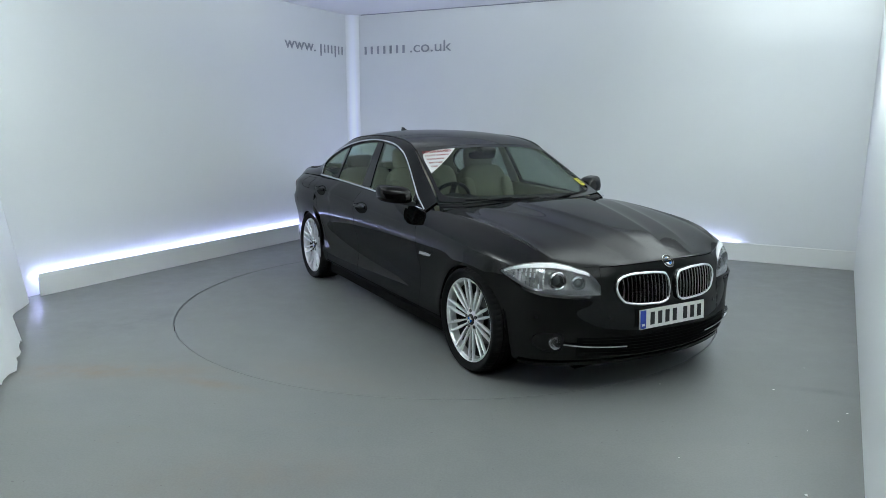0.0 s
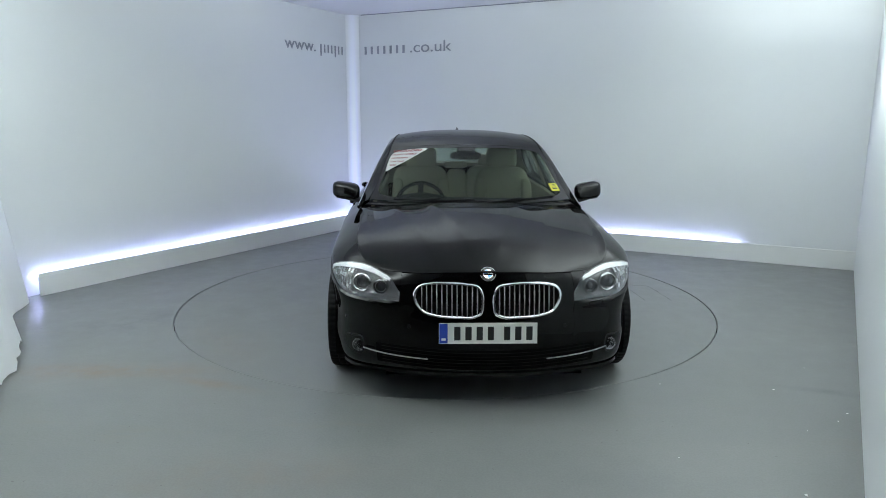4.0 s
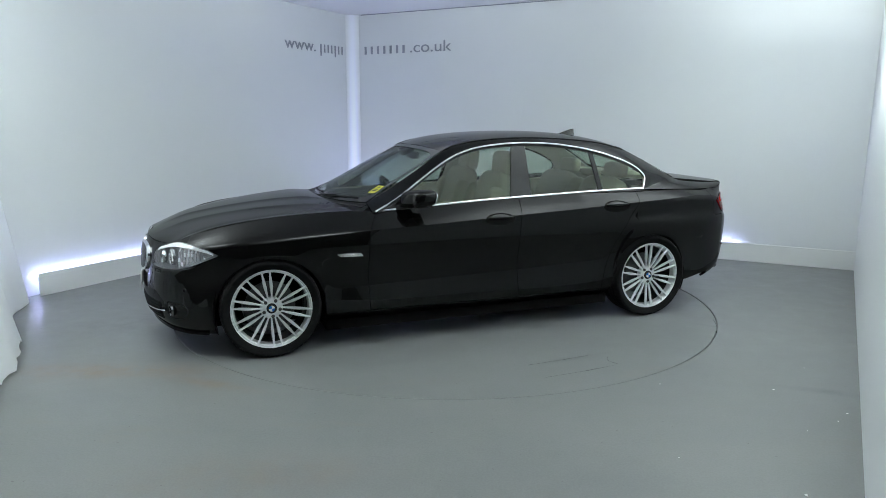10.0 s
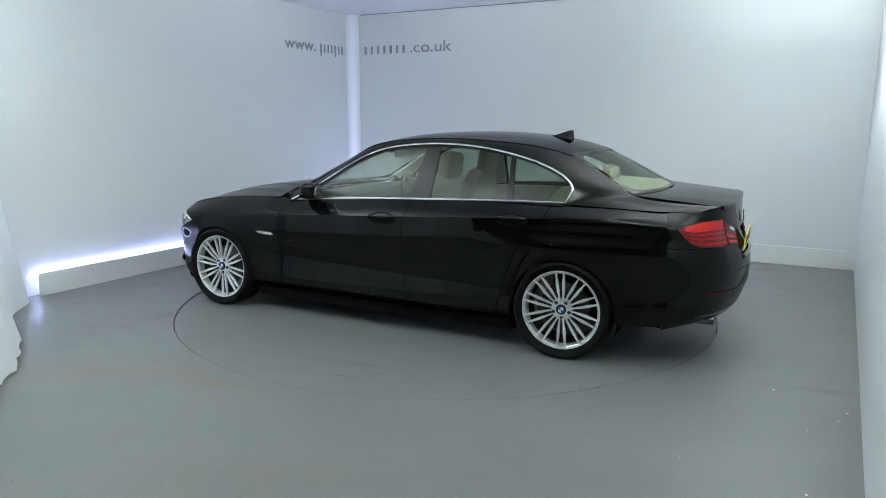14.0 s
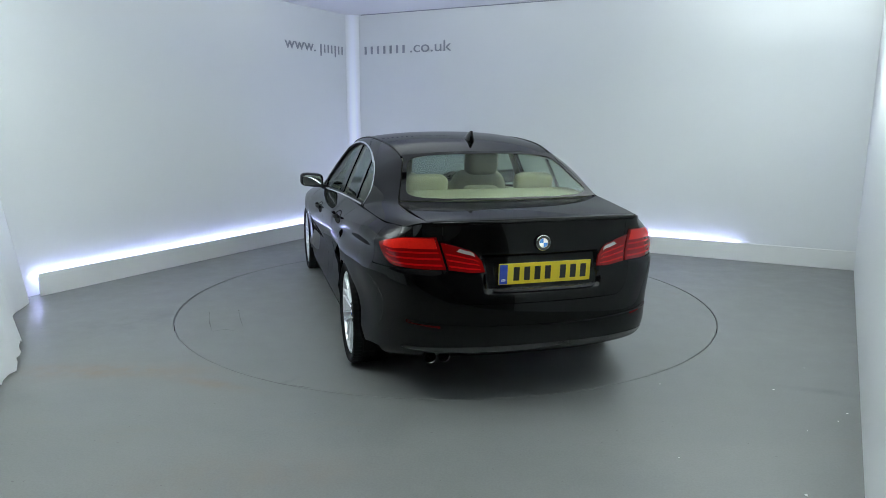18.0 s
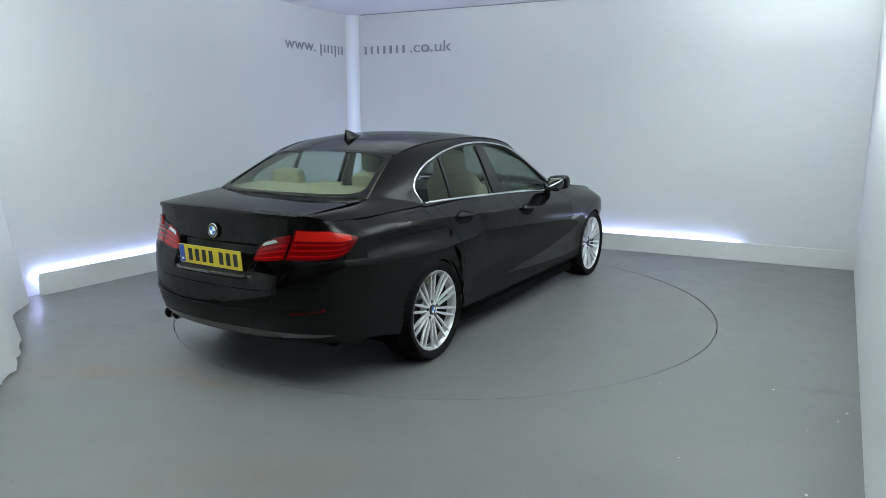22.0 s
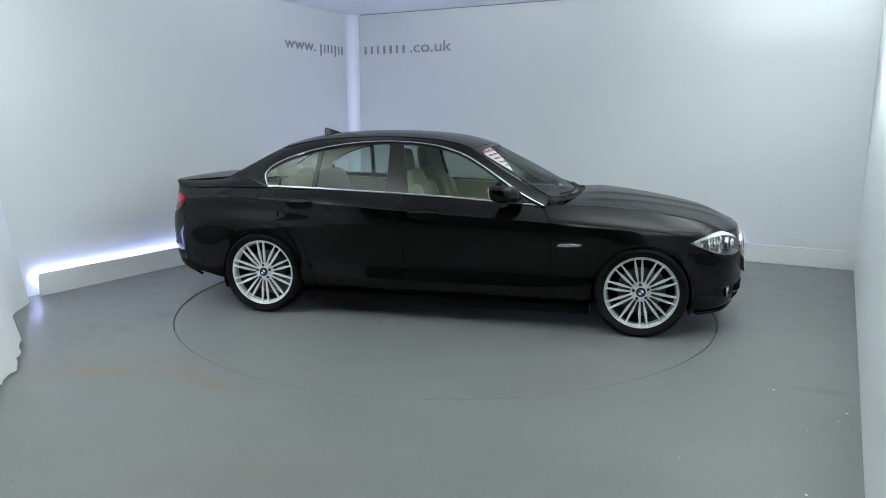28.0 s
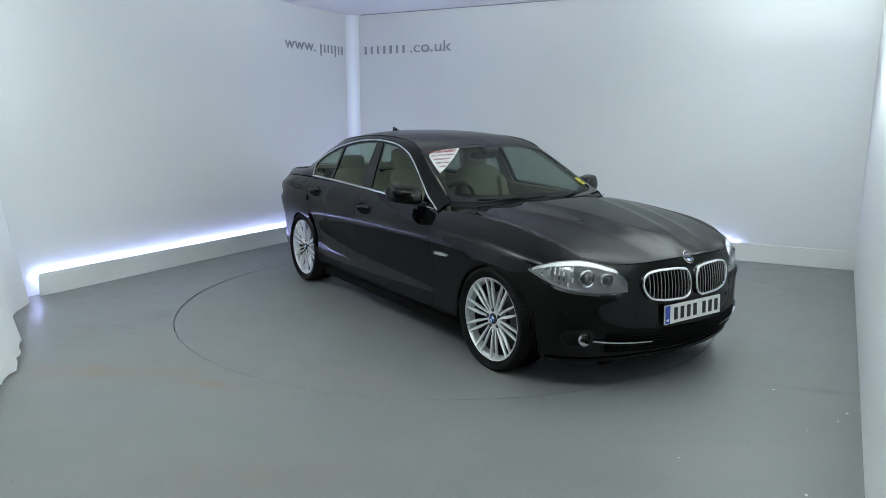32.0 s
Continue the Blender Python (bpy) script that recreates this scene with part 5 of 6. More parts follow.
BELT_X = np.linspace(0.762, -1.452, 60)
TRIM_P = [(-0.0066, -0.006), (0.0066, -0.006), (0.0060, 0.002), (0.0, 0.0045), (-0.0060, 0.002)]
for sg in (1, -1):
    fd, rd = body_doors["f", sg], body_doors["r", sg]
    for nm, a, b, par in (("front_window", (0.70, 0.74), (-0.278, -0.362), fd), ("rear_window_pane", (-0.462, -0.476), (-1.052, -1.020), rd), ("quarter_window", (-1.090, -1.052), (-1.480, -1.486), rd)):
        w = pane(nm, a, b, SIDEGLASS, par, "clear side window", sg, 0.010)
        w.visible_shadow = False
    pane("b_pillar_cover", (-0.280, -0.364), (-0.460, -0.474), GLOSSBLACK, rd, "gloss black pillar cover", sg, 0.004, 0.012, 10)
    pane("window_divider", (-1.052, -1.020), (-1.092, -1.054), GLOSSBLACK, rd, "black window divider", sg, 0.004, 0.012, 6)
    # dark seals just inside the bright trim
    top = [(x, glass_y(z - 0.012) - 0.004, z - 0.013) for x, y, z in DC[2:106:2]]
    sweep_line(top, [(-0.010, -0.006), (0.010, -0.006), (0.010, 0.006), (-0.010, 0.006)], np.array([[0, 0.9, 0.4]]), "window_seal", TRIM, fd, sg)
    chrome_top = [(x, y + (0.004 if -1.2 < x < 0.1 else -0.001 if x > 0 else -0.004), z) for x, y, z in DC[1:128]]
    n = len(chrome_top)
    sweep_line(chrome_top, TRIM_P, np.array([[0.0, 0.92, 0.38]]), "window_trim", CHROME, None, sg, "polished bright window surround")
    low = [(x, float(np.interp(-x, [-e[0] for e in EDGE], [e[1] for e in EDGE])) + 0.004, float(belt(x)[0]) + 0.002) for x in BELT_X]
    sweep_line(low, TRIM_P, np.array([[0.0, 0.95, 0.30]]), "waist_trim", CHROME, None, sg, "polished bright waist strip")

    # door handles in their cups
    for hx, hz, par in ((-0.142, waist(-0.142) - 0.006, fd), (-1.135, waist(-1.135) - 0.004, rd)):
        y0 = shell(s_of_x(hx), hz)[1]
        cup = Soup()
        ringp = [(0.118 * math.cos(a), 0.043 * math.sin(a) - 0.010) for a in np.linspace(0, 2 * math.pi, 33)[:-1]]
        pts = []
        for px, pz in ringp:
            p = shell(s_of_x(hx + px), hz + pz, 0.0025)
            pts.append(tuple(p))
        c = shell(s_of_x(hx), hz - 0.008, 0.001)
        cup.add([tuple(c)] + pts, [(0, i + 1, (i + 1) % 32 + 1) for i in range(32)])
        cupo = cp("handle_cup", cup, DARK, par, side=sg)
        bar = []
        for k in np.linspace(-1, 1, 17):
            p = shell(s_of_x(hx + 0.100 * k), hz + 0.005, 0.012 + 0.024 * (1 - k**4))
            bar.append(tuple(p))
        hb = [(0.013 * math.cos(a), 0.009 * math.sin(a)) for a in np.linspace(0, 2 * math.pi, 13)[:-1]]
        cp("door_handle", Soup().sweep(bar, hb, np.array([[0.0, 1.0, 0.0]])), PAINT, par, "body-coloured door handle", side=sg)
    # side repeater with its bright blade
    rp = [(1.055, 0.672), (0.99, 0.677), (0.89, 0.672), (0.872, 0.650), (0.95, 0.648), (1.03, 0.656)]
    pts = [tuple(shell(s_of_x(x), z, 0.007)) for x, z in rp]
    bk = [tuple(shell(s_of_x(x), z, -0.004)) for x, z in rp]
    n = len(rp)
    rep = cp("side_repeater", Soup().add(pts + bk, [tuple(range(n)), tuple(range(2 * n - 1, n - 1, -1))] + [(i, i + n, (i + 1) % n + n, (i + 1) % n) for i in range(n)]), CHROME, label="slim bright side repeater", side=sg, smooth=0)
    l = [tuple(shell(s_of_x(x), 0.661, 0.009)) for x in np.linspace(1.02, 0.90, 8)]
    cp("repeater_lens", Soup().sweep(l, RECT(0.010, 0.004), np.array([[0.0, 1.0, 0.0]])), CLEARLAMP, rep, side=sg)

    # door mirror
    def blob(cx, cy, cz, rx, ry, rz, e1, e2, nu=28, nv=16, shear=0.0):
        s = Soup()
        v, f = [], []
        pw = lambda a, e: math.copysign(abs(a) ** e, a)
        for i in range(nu):
            for j in range(nv + 1):
                a, b = 2 * math.pi * i / nu, math.pi * (j / nv - 0.5)
                x, y, z = rx * pw(math.cos(b), e1) * pw(math.cos(a), e2), ry * pw(math.cos(b), e1) * pw(math.sin(a), e2), rz * pw(math.sin(b), e1)
                v.append((cx + x + shear * z, cy + y, cz + z))
        for i in range(nu):
            for j in range(nv):
                f.append((i * (nv + 1) + j, ((i + 1) % nu) * (nv + 1) + j, ((i + 1) % nu) * (nv + 1) + j + 1, i * (nv + 1) + j + 1))
        return s.add(v, f)

    def swept(sp, k):
        """Swept back towards the outer end."""
        sp.v = [(x - k * (y - 0.93), y, z + 0.10 * (y - 0.965)) for x, y, z in sp.v]
        return sp

    mir = cp("door_mirror", swept(blob(0.490, 0.930, 1.025, 0.078, 0.106, 0.062, 0.55, 0.55, shear=-0.25), 0.42), PAINT, label="gloss black door mirror", side=sg)
    cp("mirror_glass", swept(blob(0.417, 0.930, 1.022, 0.008, 0.086, 0.046, 0.5, 0.5, shear=-0.25), 0.42), CHROMEGLASS, mir, "mirror glass", side=sg)
    cp("mirror_foot", Soup().sweep([(0.56, 0.792, 0.952), (0.545, 0.84, 0.958), (0.52, 0.90, 0.972)], [(-0.05, -0.014), (0.05, -0.014), (0.045, 0.016), (-0.045, 0.016)], np.array([[0, 0, 1.0]])), TRIM, mir, side=sg)
    cp("mirror_base", Soup().sweep([(0.50, 0.865, 0.964), (0.482, 0.93, 0.966), (0.468, 0.985, 0.976)], [(-0.066, -0.006), (0.066, -0.006), (0.060, 0.010), (-0.060, 0.010)], np.array([[0, 0, 1.0]])), TRIM, mir, side=sg)
    # triangle behind the mirror
    cp("mirror_sail", Soup().sheet([[(0.70, glass_y(0.945) - 0.002, 0.948), (0.70, glass_y(0.96) - 0.002, 0.952)], [(0.53, glass_y(0.95) - 0.002, 0.955), (0.53, glass_y(1.04) - 0.002, 1.040)]], 0.01), GLOSSBLACK, fd, side=sg)


# ---- wheels ----
def tyre_soup():
    p = [(0.262, -0.100), (0.275, -0.112), (0.300, -0.120), (0.318, -0.117), (0.327, -0.104)]
    for a in (-0.062, -0.022, 0.022, 0.062):
        p += [(0.3295, a - 0.006), (0.3225, a - 0.005), (0.3225, a + 0.005), (0.3295, a + 0.006)]
    p += [(0.327, 0.104), (0.318, 0.117), (0.312, 0.1185), (0.310, 0.1205), (0.300, 0.1205), (0.298, 0.119), (0.275, 0.113), (0.268, 0.106), (0.262, 0.100)]
    s = Soup().lathe(p, 240, None, True)
    k = len(p)
    # cross grooves in the shoulders and between the ribs
    for i in range(240):
        for j, (r, h) in enumerate(p):
            deep = 0.0055 if (abs(h) > 0.066 and r > 0.3265 and i % 4 == 0) else 0.004 if (abs(h) < 0.066 and r > 0.329 and (i + 2) % 6 == 0) else 0.0
            if deep:
                x, y, z = s.v[i * k + j]
                s.v[i * k + j] = (x * (1 - deep / r), y * (1 - deep / r), z)
    return s


def wheel_parts():
    rim = Soup().lathe([(0.236, 0.052), (0.243, 0.080), (0.2445, 0.0905), (0.2485, 0.0935), (0.2505, 0.0875), (0.2525, 0.0875), (0.2550, 0.100), (0.258, 0.1045), (0.2635, 0.106), (0.265, 0.100), (0.261, 0.088), (0.255, 0.068), (0.241, 0.045)], 96, None, True)
    barrel = Soup().lathe([(0.228, -0.10), (0.262, -0.105), (0.264, -0.098), (0.238, -0.085), (0.232, -0.02), (0.2355, 0.050), (0.242, 0.046), (0.240, -0.02), (0.245, -0.09)], 72, None, True)
    spokes = []
    for sd in (-1, 1):
        keys = [(0.048, 0.0100, 0.071, 0.0066), (0.075, 0.0130, 0.077, 0.0056), (0.11, 0.0165, 0.082, 0.0074), (0.150, 0.0200, 0.087, 0.0106), (0.195, 0.0225, 0.091, 0.0096), (0.230, 0.0250, 0.095, 0.0062), (0.256, 0.0262, 0.099, 0.0084)]
        a = 2 * math.pi * 0.5 / 10
        c, d = math.cos(a), math.sin(a)
        k, ring = 7, []
        for r, off, h, w in spline([(i, *q) for i, q in enumerate(keys)], np.linspace(0, 6, 15)):
            y = sd * off
            for b, z in ((-w * 0.8, h - 0.013), (-w, h - 0.001), (-w * 0.72, h + 0.004), (0.0, h + 0.0055), (w * 0.72, h + 0.004), (w, h - 0.001), (w * 0.8, h - 0.013)):
                ring.append((r * c - (y + b) * d, r * d + (y + b) * c, z))
        f = [(i * k + j, i * k + (j + 1) % k, (i + 1) * k + (j + 1) % k, (i + 1) * k + j) for i in range(14) for j in range(k)]
        spokes.append(Soup().add(ring, f + [tuple(range(k)), tuple(14 * k + j for j in range(k))]))
    hub = Soup().lathe([(0.0, 0.030), (0.068, 0.030), (0.075, 0.055), (0.070, 0.072), (0.056, 0.078), (0.036, 0.080), (0.034, 0.074), (0.0, 0.074)], 40)
    return rim, barrel, spokes, hub


RIM, BARREL, SPOKES, HUB = wheel_parts()
TYRE = tyre_soup()
BOLT = Soup().lathe([(0.0, 0.072), (0.0115, 0.072), (0.0115, 0.083), (0.009, 0.085), (0.006, 0.083), (0.0, 0.080)], 10)
DISC = Soup().lathe([(0.06, -0.02), (0.165, -0.02), (0.165, 0.004), (0.072, 0.004), (0.070, 0.03), (0.0, 0.03)], 48)


def made(name, soup, mat):
    ob = part(name, soup, mat)
    me = ob.data
    bpy.data.objects.remove(ob)
    return me


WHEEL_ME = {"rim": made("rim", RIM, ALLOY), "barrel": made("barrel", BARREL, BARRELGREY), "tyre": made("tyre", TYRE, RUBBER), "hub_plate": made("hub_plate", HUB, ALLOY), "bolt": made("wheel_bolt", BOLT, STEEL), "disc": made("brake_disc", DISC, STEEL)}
SPOKE_ME = [made("spoke", sp, ALLOY) for sp in SPOKES[:2]]
CAP_ME = made("cap", Soup().lathe([(0.034, 0.078), (0.034, 0.084), (0.031, 0.087), (0.0, 0.088)], 32), BLACKINK)
CAPF = []
for q in range(4):
    pts = [(0, 0, 0.0905)] + [(0.020 * math.cos(q * math.pi / 2 + a * math.pi / 16), 0.020 * math.sin(q * math.pi / 2 + a * math.pi / 16), 0.0905) for a in range(9)]
    pts2 = [(a, b, 0.086) for a, b, c in pts]
    n = len(pts)
    CAPF.append(made("cap_quarter", Soup().add(pts + pts2, [tuple(range(n)), tuple(range(2 * n - 1, n - 1, -1))] + [(i, i + n, (i + 1) % n + n, (i + 1) % n) for i in range(n)]), BADGEBLUE if q % 2 else WHITEINK))
CALIPER_ME = made("brake_caliper", Soup().sweep([(0.15 * math.cos(a), 0.15 * math.sin(a), 0.0) for a in np.linspace(-0.5, 0.5, 9)], [(-0.035, -0.03), (0.035, -0.03), (0.03, 0.035), (-0.03, 0.035)]), STEEL)


def wheel(x, side, turn):
    m = Matrix.Translation((x + CX, 0.793 * side + CY, HUB_Z)) @ Matrix.Rotation(-math.pi / 2 * side, 4, "X") @ Matrix.Rotation(turn, 4, "Z")
    w = new("wheel", WHEEL_ME["rim"])
    w.parent = car
    w.matrix_local = m
    tagged(w, "silver multi-spoke alloy wheel with a black tyre")

    def add(name, me, mm=Matrix(), label=""):
        o = new(name, me)
        o.parent = w
        o.matrix_local = mm
        if label:
            tagged(o, label)

    add("tyre", WHEEL_ME["tyre"], label="worn black road tyre")
    add("barrel", WHEEL_ME["barrel"], label="inner barrel of the wheel, shade put into its dark colour")
    add("hub_plate", WHEEL_ME["hub_plate"])
    add("brake_disc", WHEEL_ME["disc"])
    add("brake_caliper", CALIPER_ME, Matrix.Rotation(-turn + 0.3, 4, "Z"))
    add("hub_cap", CAP_ME, label="black hub cap with a quartered disc")
    for me in CAPF:
        add("cap_quarter", me)
    for k in range(10):
        for me in SPOKE_ME:
            add("spoke", me, Matrix.Rotation(2 * math.pi * k / 10, 4, "Z"))
    for k in range(5):
        a = 2 * math.pi * (k + 0.25) / 5
        add("wheel_bolt", WHEEL_ME["bolt"], Matrix.Translation((0.055 * math.cos(a), 0.055 * math.sin(a), 0.0)))
    return w


for x in (1.484, -1.484):
    for sg in (1, -1):
        wheel(x, sg, 0.12 if x > 0 else 0.05)

# ---- underside and wheel housings ----
cp("floor_pan", Soup().box((-1.12, -0.835, 0.130), (1.12, 0.835, 0.20)).box((1.0, -0.55, 0.150), (2.10, 0.55, 0.22)).box((-2.10, -0.56, 0.20), (-1.0, 0.56, 0.30)), DARK, label="black underbody", smooth=0)
# plain dark boxes, added inside so that nothing shows through the body
cp("engine_bay_block", Soup().box((1.02, -0.53, 0.22), (2.05, 0.53, 0.715)), DARK, smooth=0)
cp("boot_block", Soup().box((-2.38, -0.55, 0.37), (-1.42, 0.55, 0.96)), DARK, smooth=0)
for x0 in (1.484, -1.484):
    for sg in (1, -1):
        a = np.linspace(math.radians(-22), math.radians(202), 30)
        g = [[(x0 + 0.366 * math.cos(t), y, 0.318 + 0.366 * math.sin(t)) for y in (0.555, 0.70, 0.86)] for t in a]
        s = Soup().sheet(g, 0.006)
        disc = [(x0, 0.556, 0.318)] + [(x0 + 0.366 * math.cos(t), 0.556, 0.318 + 0.366 * math.sin(t)) for t in a]
        s.add(disc, [(0, i, i + 1) for i in range(1, len(disc) - 1)])
        cp("wheel_housing", s, DARK, side=sg)

# ---- cabin ----
def cushion(name, c, size, mat, parent=None, label="", tilt=0.0, e=0.45):
    cx, cy, cz = c
    rx, ry, rz = (v / 2 for v in size)
    s = blob(0, 0, 0, rx, ry, rz, e, e, 28, 14)
    m = Matrix.Translation((cx, cy, cz)) @ Matrix.Rotation(tilt, 4, "Y")
    s.v = [tuple(m @ Vector(p)) for p in s.v]
    return cp(name, s, mat, parent, label)


for y in (0.36, -0.36):
    seat = cushion("front_seat", (0.10, y, 0.50), (0.55, 0.50, 0.20), LEATHER, label="cream leather front seat", tilt=-0.10)
    cushion("backrest", (-0.285, y, 0.82), (0.17, 0.48, 0.68), LEATHER, seat, tilt=-0.30)
    for d in (-0.20, 0.20):
        cushion("bolster", (-0.235, y + d, 0.80), (0.18, 0.10, 0.50), LEATHER, seat, tilt=-0.30)
    cushion("headrest", (-0.425, y, 1.215), (0.115, 0.275, 0.205), LEATHER, seat, tilt=-0.15, e=0.5)
    for d in (-0.06, 0.06):
        cp("headrest_post", Soup().sweep([(-0.40, y + d, 1.08), (-0.42, y + d, 1.16)], [(0.006 * math.cos(a), 0.006 * math.sin(a)) for a in np.linspace(0, 5.5, 8)], np.array([[1.0, 0, 0]])), CHROME, seat)
bench = cushion("rear_bench", (-0.98, 0, 0.52), (0.52, 1.28, 0.22), LEATHER, label="cream leather rear bench", tilt=-0.08)
for y in (0.37, -0.37):
    cushion("backrest", (-1.30, y, 0.82), (0.18, 0.56, 0.56), LEATHER, bench, tilt=-0.36)
    cushion("headrest", (-1.475, y, 1.140), (0.10, 0.270, 0.135), LEATHER, bench, tilt=-0.15, e=0.5)
cushion("backrest", (-1.29, 0, 0.80), (0.16, 0.22, 0.52), LEATHER, bench, tilt=-0.36)
cushion("headrest", (-1.470, 0, 1.092), (0.09, 0.24, 0.07), LEATHER, bench, tilt=-0.15, e=0.5)
# parcel shelf under the rear window
g = [[(-1.52 + (-0.455 + 0.14 * q * q) * v, 0.585 * q, 1.080 - 0.012 * v) for q in np.linspace(-1, 1, 13)] for v in np.linspace(0, 1, 5)]
cp("parcel_shelf", Soup().sheet(g, 0.03), LEATHER, label="cream parcel shelf below the rear window")
# dashboard, wheel, mirror
dash = cp("dashboard", Soup().sweep([(0.62, -0.70, 0.93), (0.60, -0.35, 0.955), (0.62, 0.0, 0.945), (0.62, 0.35, 0.94), (0.62, 0.70, 0.93)], [(-0.26, -0.30), (0.22, -0.30), (0.24, -0.04), (0.16, 0.02), (-0.20, 0.015), (-0.30, -0.03)], np.array([[0, 0, 1.0]])), DASH, label="dark dashboard")
cp("instrument_hood", Soup().sweep([(0.46, -0.54, 0.955), (0.45, -0.36, 0.985), (0.46, -0.18, 0.955)], [(-0.10, -0.02), (0.14, -0.02), (0.08, 0.012), (-0.08, 0.012)], np.array([[0, 0, 1.0]])), DASH, dash)
m = Matrix.Translation((0.30, -0.36, 0.90)) @ Matrix.Rotation(radians(-65), 4, "Y")
sw = cp("steering_wheel", Soup().sweep([tuple(m @ Vector((0.185 * math.cos(a), 0.185 * math.sin(a), 0))) for a in np.linspace(0, 2 * math.pi, 49)[:-1]], [(0.015 * math.cos(a), 0.015 * math.sin(a)) for a in np.linspace(0, 5.5, 8)], np.array([tuple(m.to_3x3() @ Vector((0, 0, 1)))]), True), DASH, label="black leather steering wheel")
for a in (0.0, 2.2, -2.2):
    cp("wheel_spoke", Soup().sweep([tuple(m @ Vector((r * math.cos(a), r * math.sin(a), -0.01))) for r in (0.03, 0.10, 0.18)], RECT(0.045, 0.015), np.array([tuple(m.to_3x3() @ Vector((0, 0, 1)))])), DASH, sw)
cp("airbag_cover", Soup().lathe([(0.0, 0.02), (0.055, 0.012), (0.07, -0.01), (0.05, -0.03), (0, -0.03)], 24, m), DASH, sw)
cushion("interior_mirror", (0.215, 0.0, 1.272), (0.035, 0.25, 0.062), DASH, label="black interior mirror", e=0.5)
cushion("sensor_housing", (0.275, 0.0, 1.318), (0.12, 0.15, 0.06), DASH, label="black sensor housing behind the screen", e=0.5, tilt=0.45)
cp("mirror_stalk", Soup().sweep([(0.23, 0, 1.30), (0.26, 0, 1.335)], RECT(0.03, 0.02), np.array([[0, 1.0, 0]])), DASH)
# headlining and inner pillars
g = []
for q in np.linspace(-1, 1, 13):
    col = []
    for v in np.linspace(0, 1, 16):
        x = 0.17 + (-1.40 - 0.17) * v
        ye, ze, zc = rail(x, 1), rail(x, 2), float(spline(ROOF_C, x)[0, 0])
        col.append((x, ye * q * 0.96, ze + (zc - ze) * (1 - abs(q) ** 2.5) - 0.035))
    g.append(col)
cp("headlining", Soup().sheet(g, 0.01, flip=True), HEADLINER)
for sg in (1, -1):
    par = body_doors["f", sg]
    # inner faces of the doors
    card = [[(x, 0.735 - 0.02 * (z > 0.9), z) for z in (0.25, 0.6, 0.88, 0.955 + (0.76 - x) * 0.03)] for x in np.linspace(0.75, -0.32, 8)]
    cp("door_card", Soup().sheet(card, 0.03), LEATHER, par, side=sg)
    card = [[(x, 0.735 - 0.02 * (z > 0.9), z) for z in (0.25, 0.6, 0.88, 0.975 + (-0.3 - x) * 0.02)] for x in np.linspace(-0.33, -1.38, 8)]
    cp("door_card", Soup().sheet(card, 0.03), LEATHER, body_doors["r", sg], side=sg)
    for x0, x1, z0, z1, pr in ((0.74, -0.31, 0.945, 0.985, par), (-0.35, -1.40, 0.985, 1.015, body_doors["r", sg])):
        l = [(x0 + (x1 - x0) * k / 8, 0.755, z0 + (z1 - z0) * k / 8 - 0.006) for k in range(9)]
        cp("door_top", Soup().sweep(l, [(-0.035, -0.03), (0.035, -0.03), (0.035, 0.0), (-0.02, 0.006)], np.array([[0, 0, 1.0]])), DASH, pr, side=sg)
    # inner pillar trims
    inner = [[tuple(r + (d - r) * v - np.array((0, 0.030, 0.012))) for v in np.linspace(0, 1, 4)] for d, r in list(zip(DC, RC))[6:136:4]]
    cp("pillar_trim", Soup().sheet(inner, 0.006), HEADLINER, side=sg)
    bp = [[(xb + (xt - xb) * v, glass_y(0.98 + 0.39 * v) - 0.035, 0.98 + 0.39 * v) for v in np.linspace(0, 1, 6)] for xb, xt in ((-0.30, -0.385), (-0.44, -0.46))]
    cp("pillar_trim", Soup().sheet(bp, 0.01), HEADLINER, side=sg)
    qf = [[(-1.40 - 0.45 * v, 0.70 - 0.09 * v, z) for v in np.linspace(0, 1, 5)] for z in (0.90, 1.04)]
    cp("shelf_side", Soup().sheet(qf, 0.01), HEADLINER, side=sg)

# ---- small outside parts ----
flap = [(-1.735, 0.985), (-1.52, 0.990), (-1.505, 0.978), (-1.508, 0.905), (-1.522, 0.893), (-1.722, 0.897), (-1.738, 0.910), (-1.742, 0.974)]
fl = []
for k in range(8):
    (xa, za), (xb, zb) = flap[k], flap[(k + 1) % 8]
    for w in np.linspace(0, 1, 9)[:-1]:
        fl.append(tuple(shell(s_of_x(xa + (xb - xa) * w), za + (zb - za) * w, 0.0)))
cp("fuel_flap_seam", Soup().sweep(fl, [(-0.0016, -0.001), (0.0016, -0.001), (0.0016, 0.0012), (-0.0016, 0.0012)], np.array([[0.0, 0.9, 0.4]]), True), DARK, label="thin dark seam of the fuel flap", side=-1)
fin = Soup()
rings = []
for k, (x, w, z) in enumerate(((-1.095, 0.005, 1.434), (-1.14, 0.026, 1.444), (-1.195, 0.030, 1.463), (-1.245, 0.028, 1.478), (-1.268, 0.018, 1.480), (-1.272, 0.012, 1.44))):
    zb = 1.428 - 0.02 * k * 0.4
    rings.append([(x, -w, zb), (x, -w * 0.55, zb + (z - zb) * 0.55), (x, -0.0035, z), (x, 0.0035, z), (x, w * 0.55, zb + (z - zb) * 0.55), (x, w, zb)])
fin.sheet(np.array(rings), 0.002)
cp("roof_aerial", fin, GLOSSBLACK, label="black shark-fin aerial")
cowl = [[(x + 0.02 - 0.205 * (y / 0.72) ** 2, y, z) for y in np.linspace(-0.73, 0.73, 21)] for x, z in ((1.065, 0.962), (1.03, 0.950), (0.985, 0.968))]
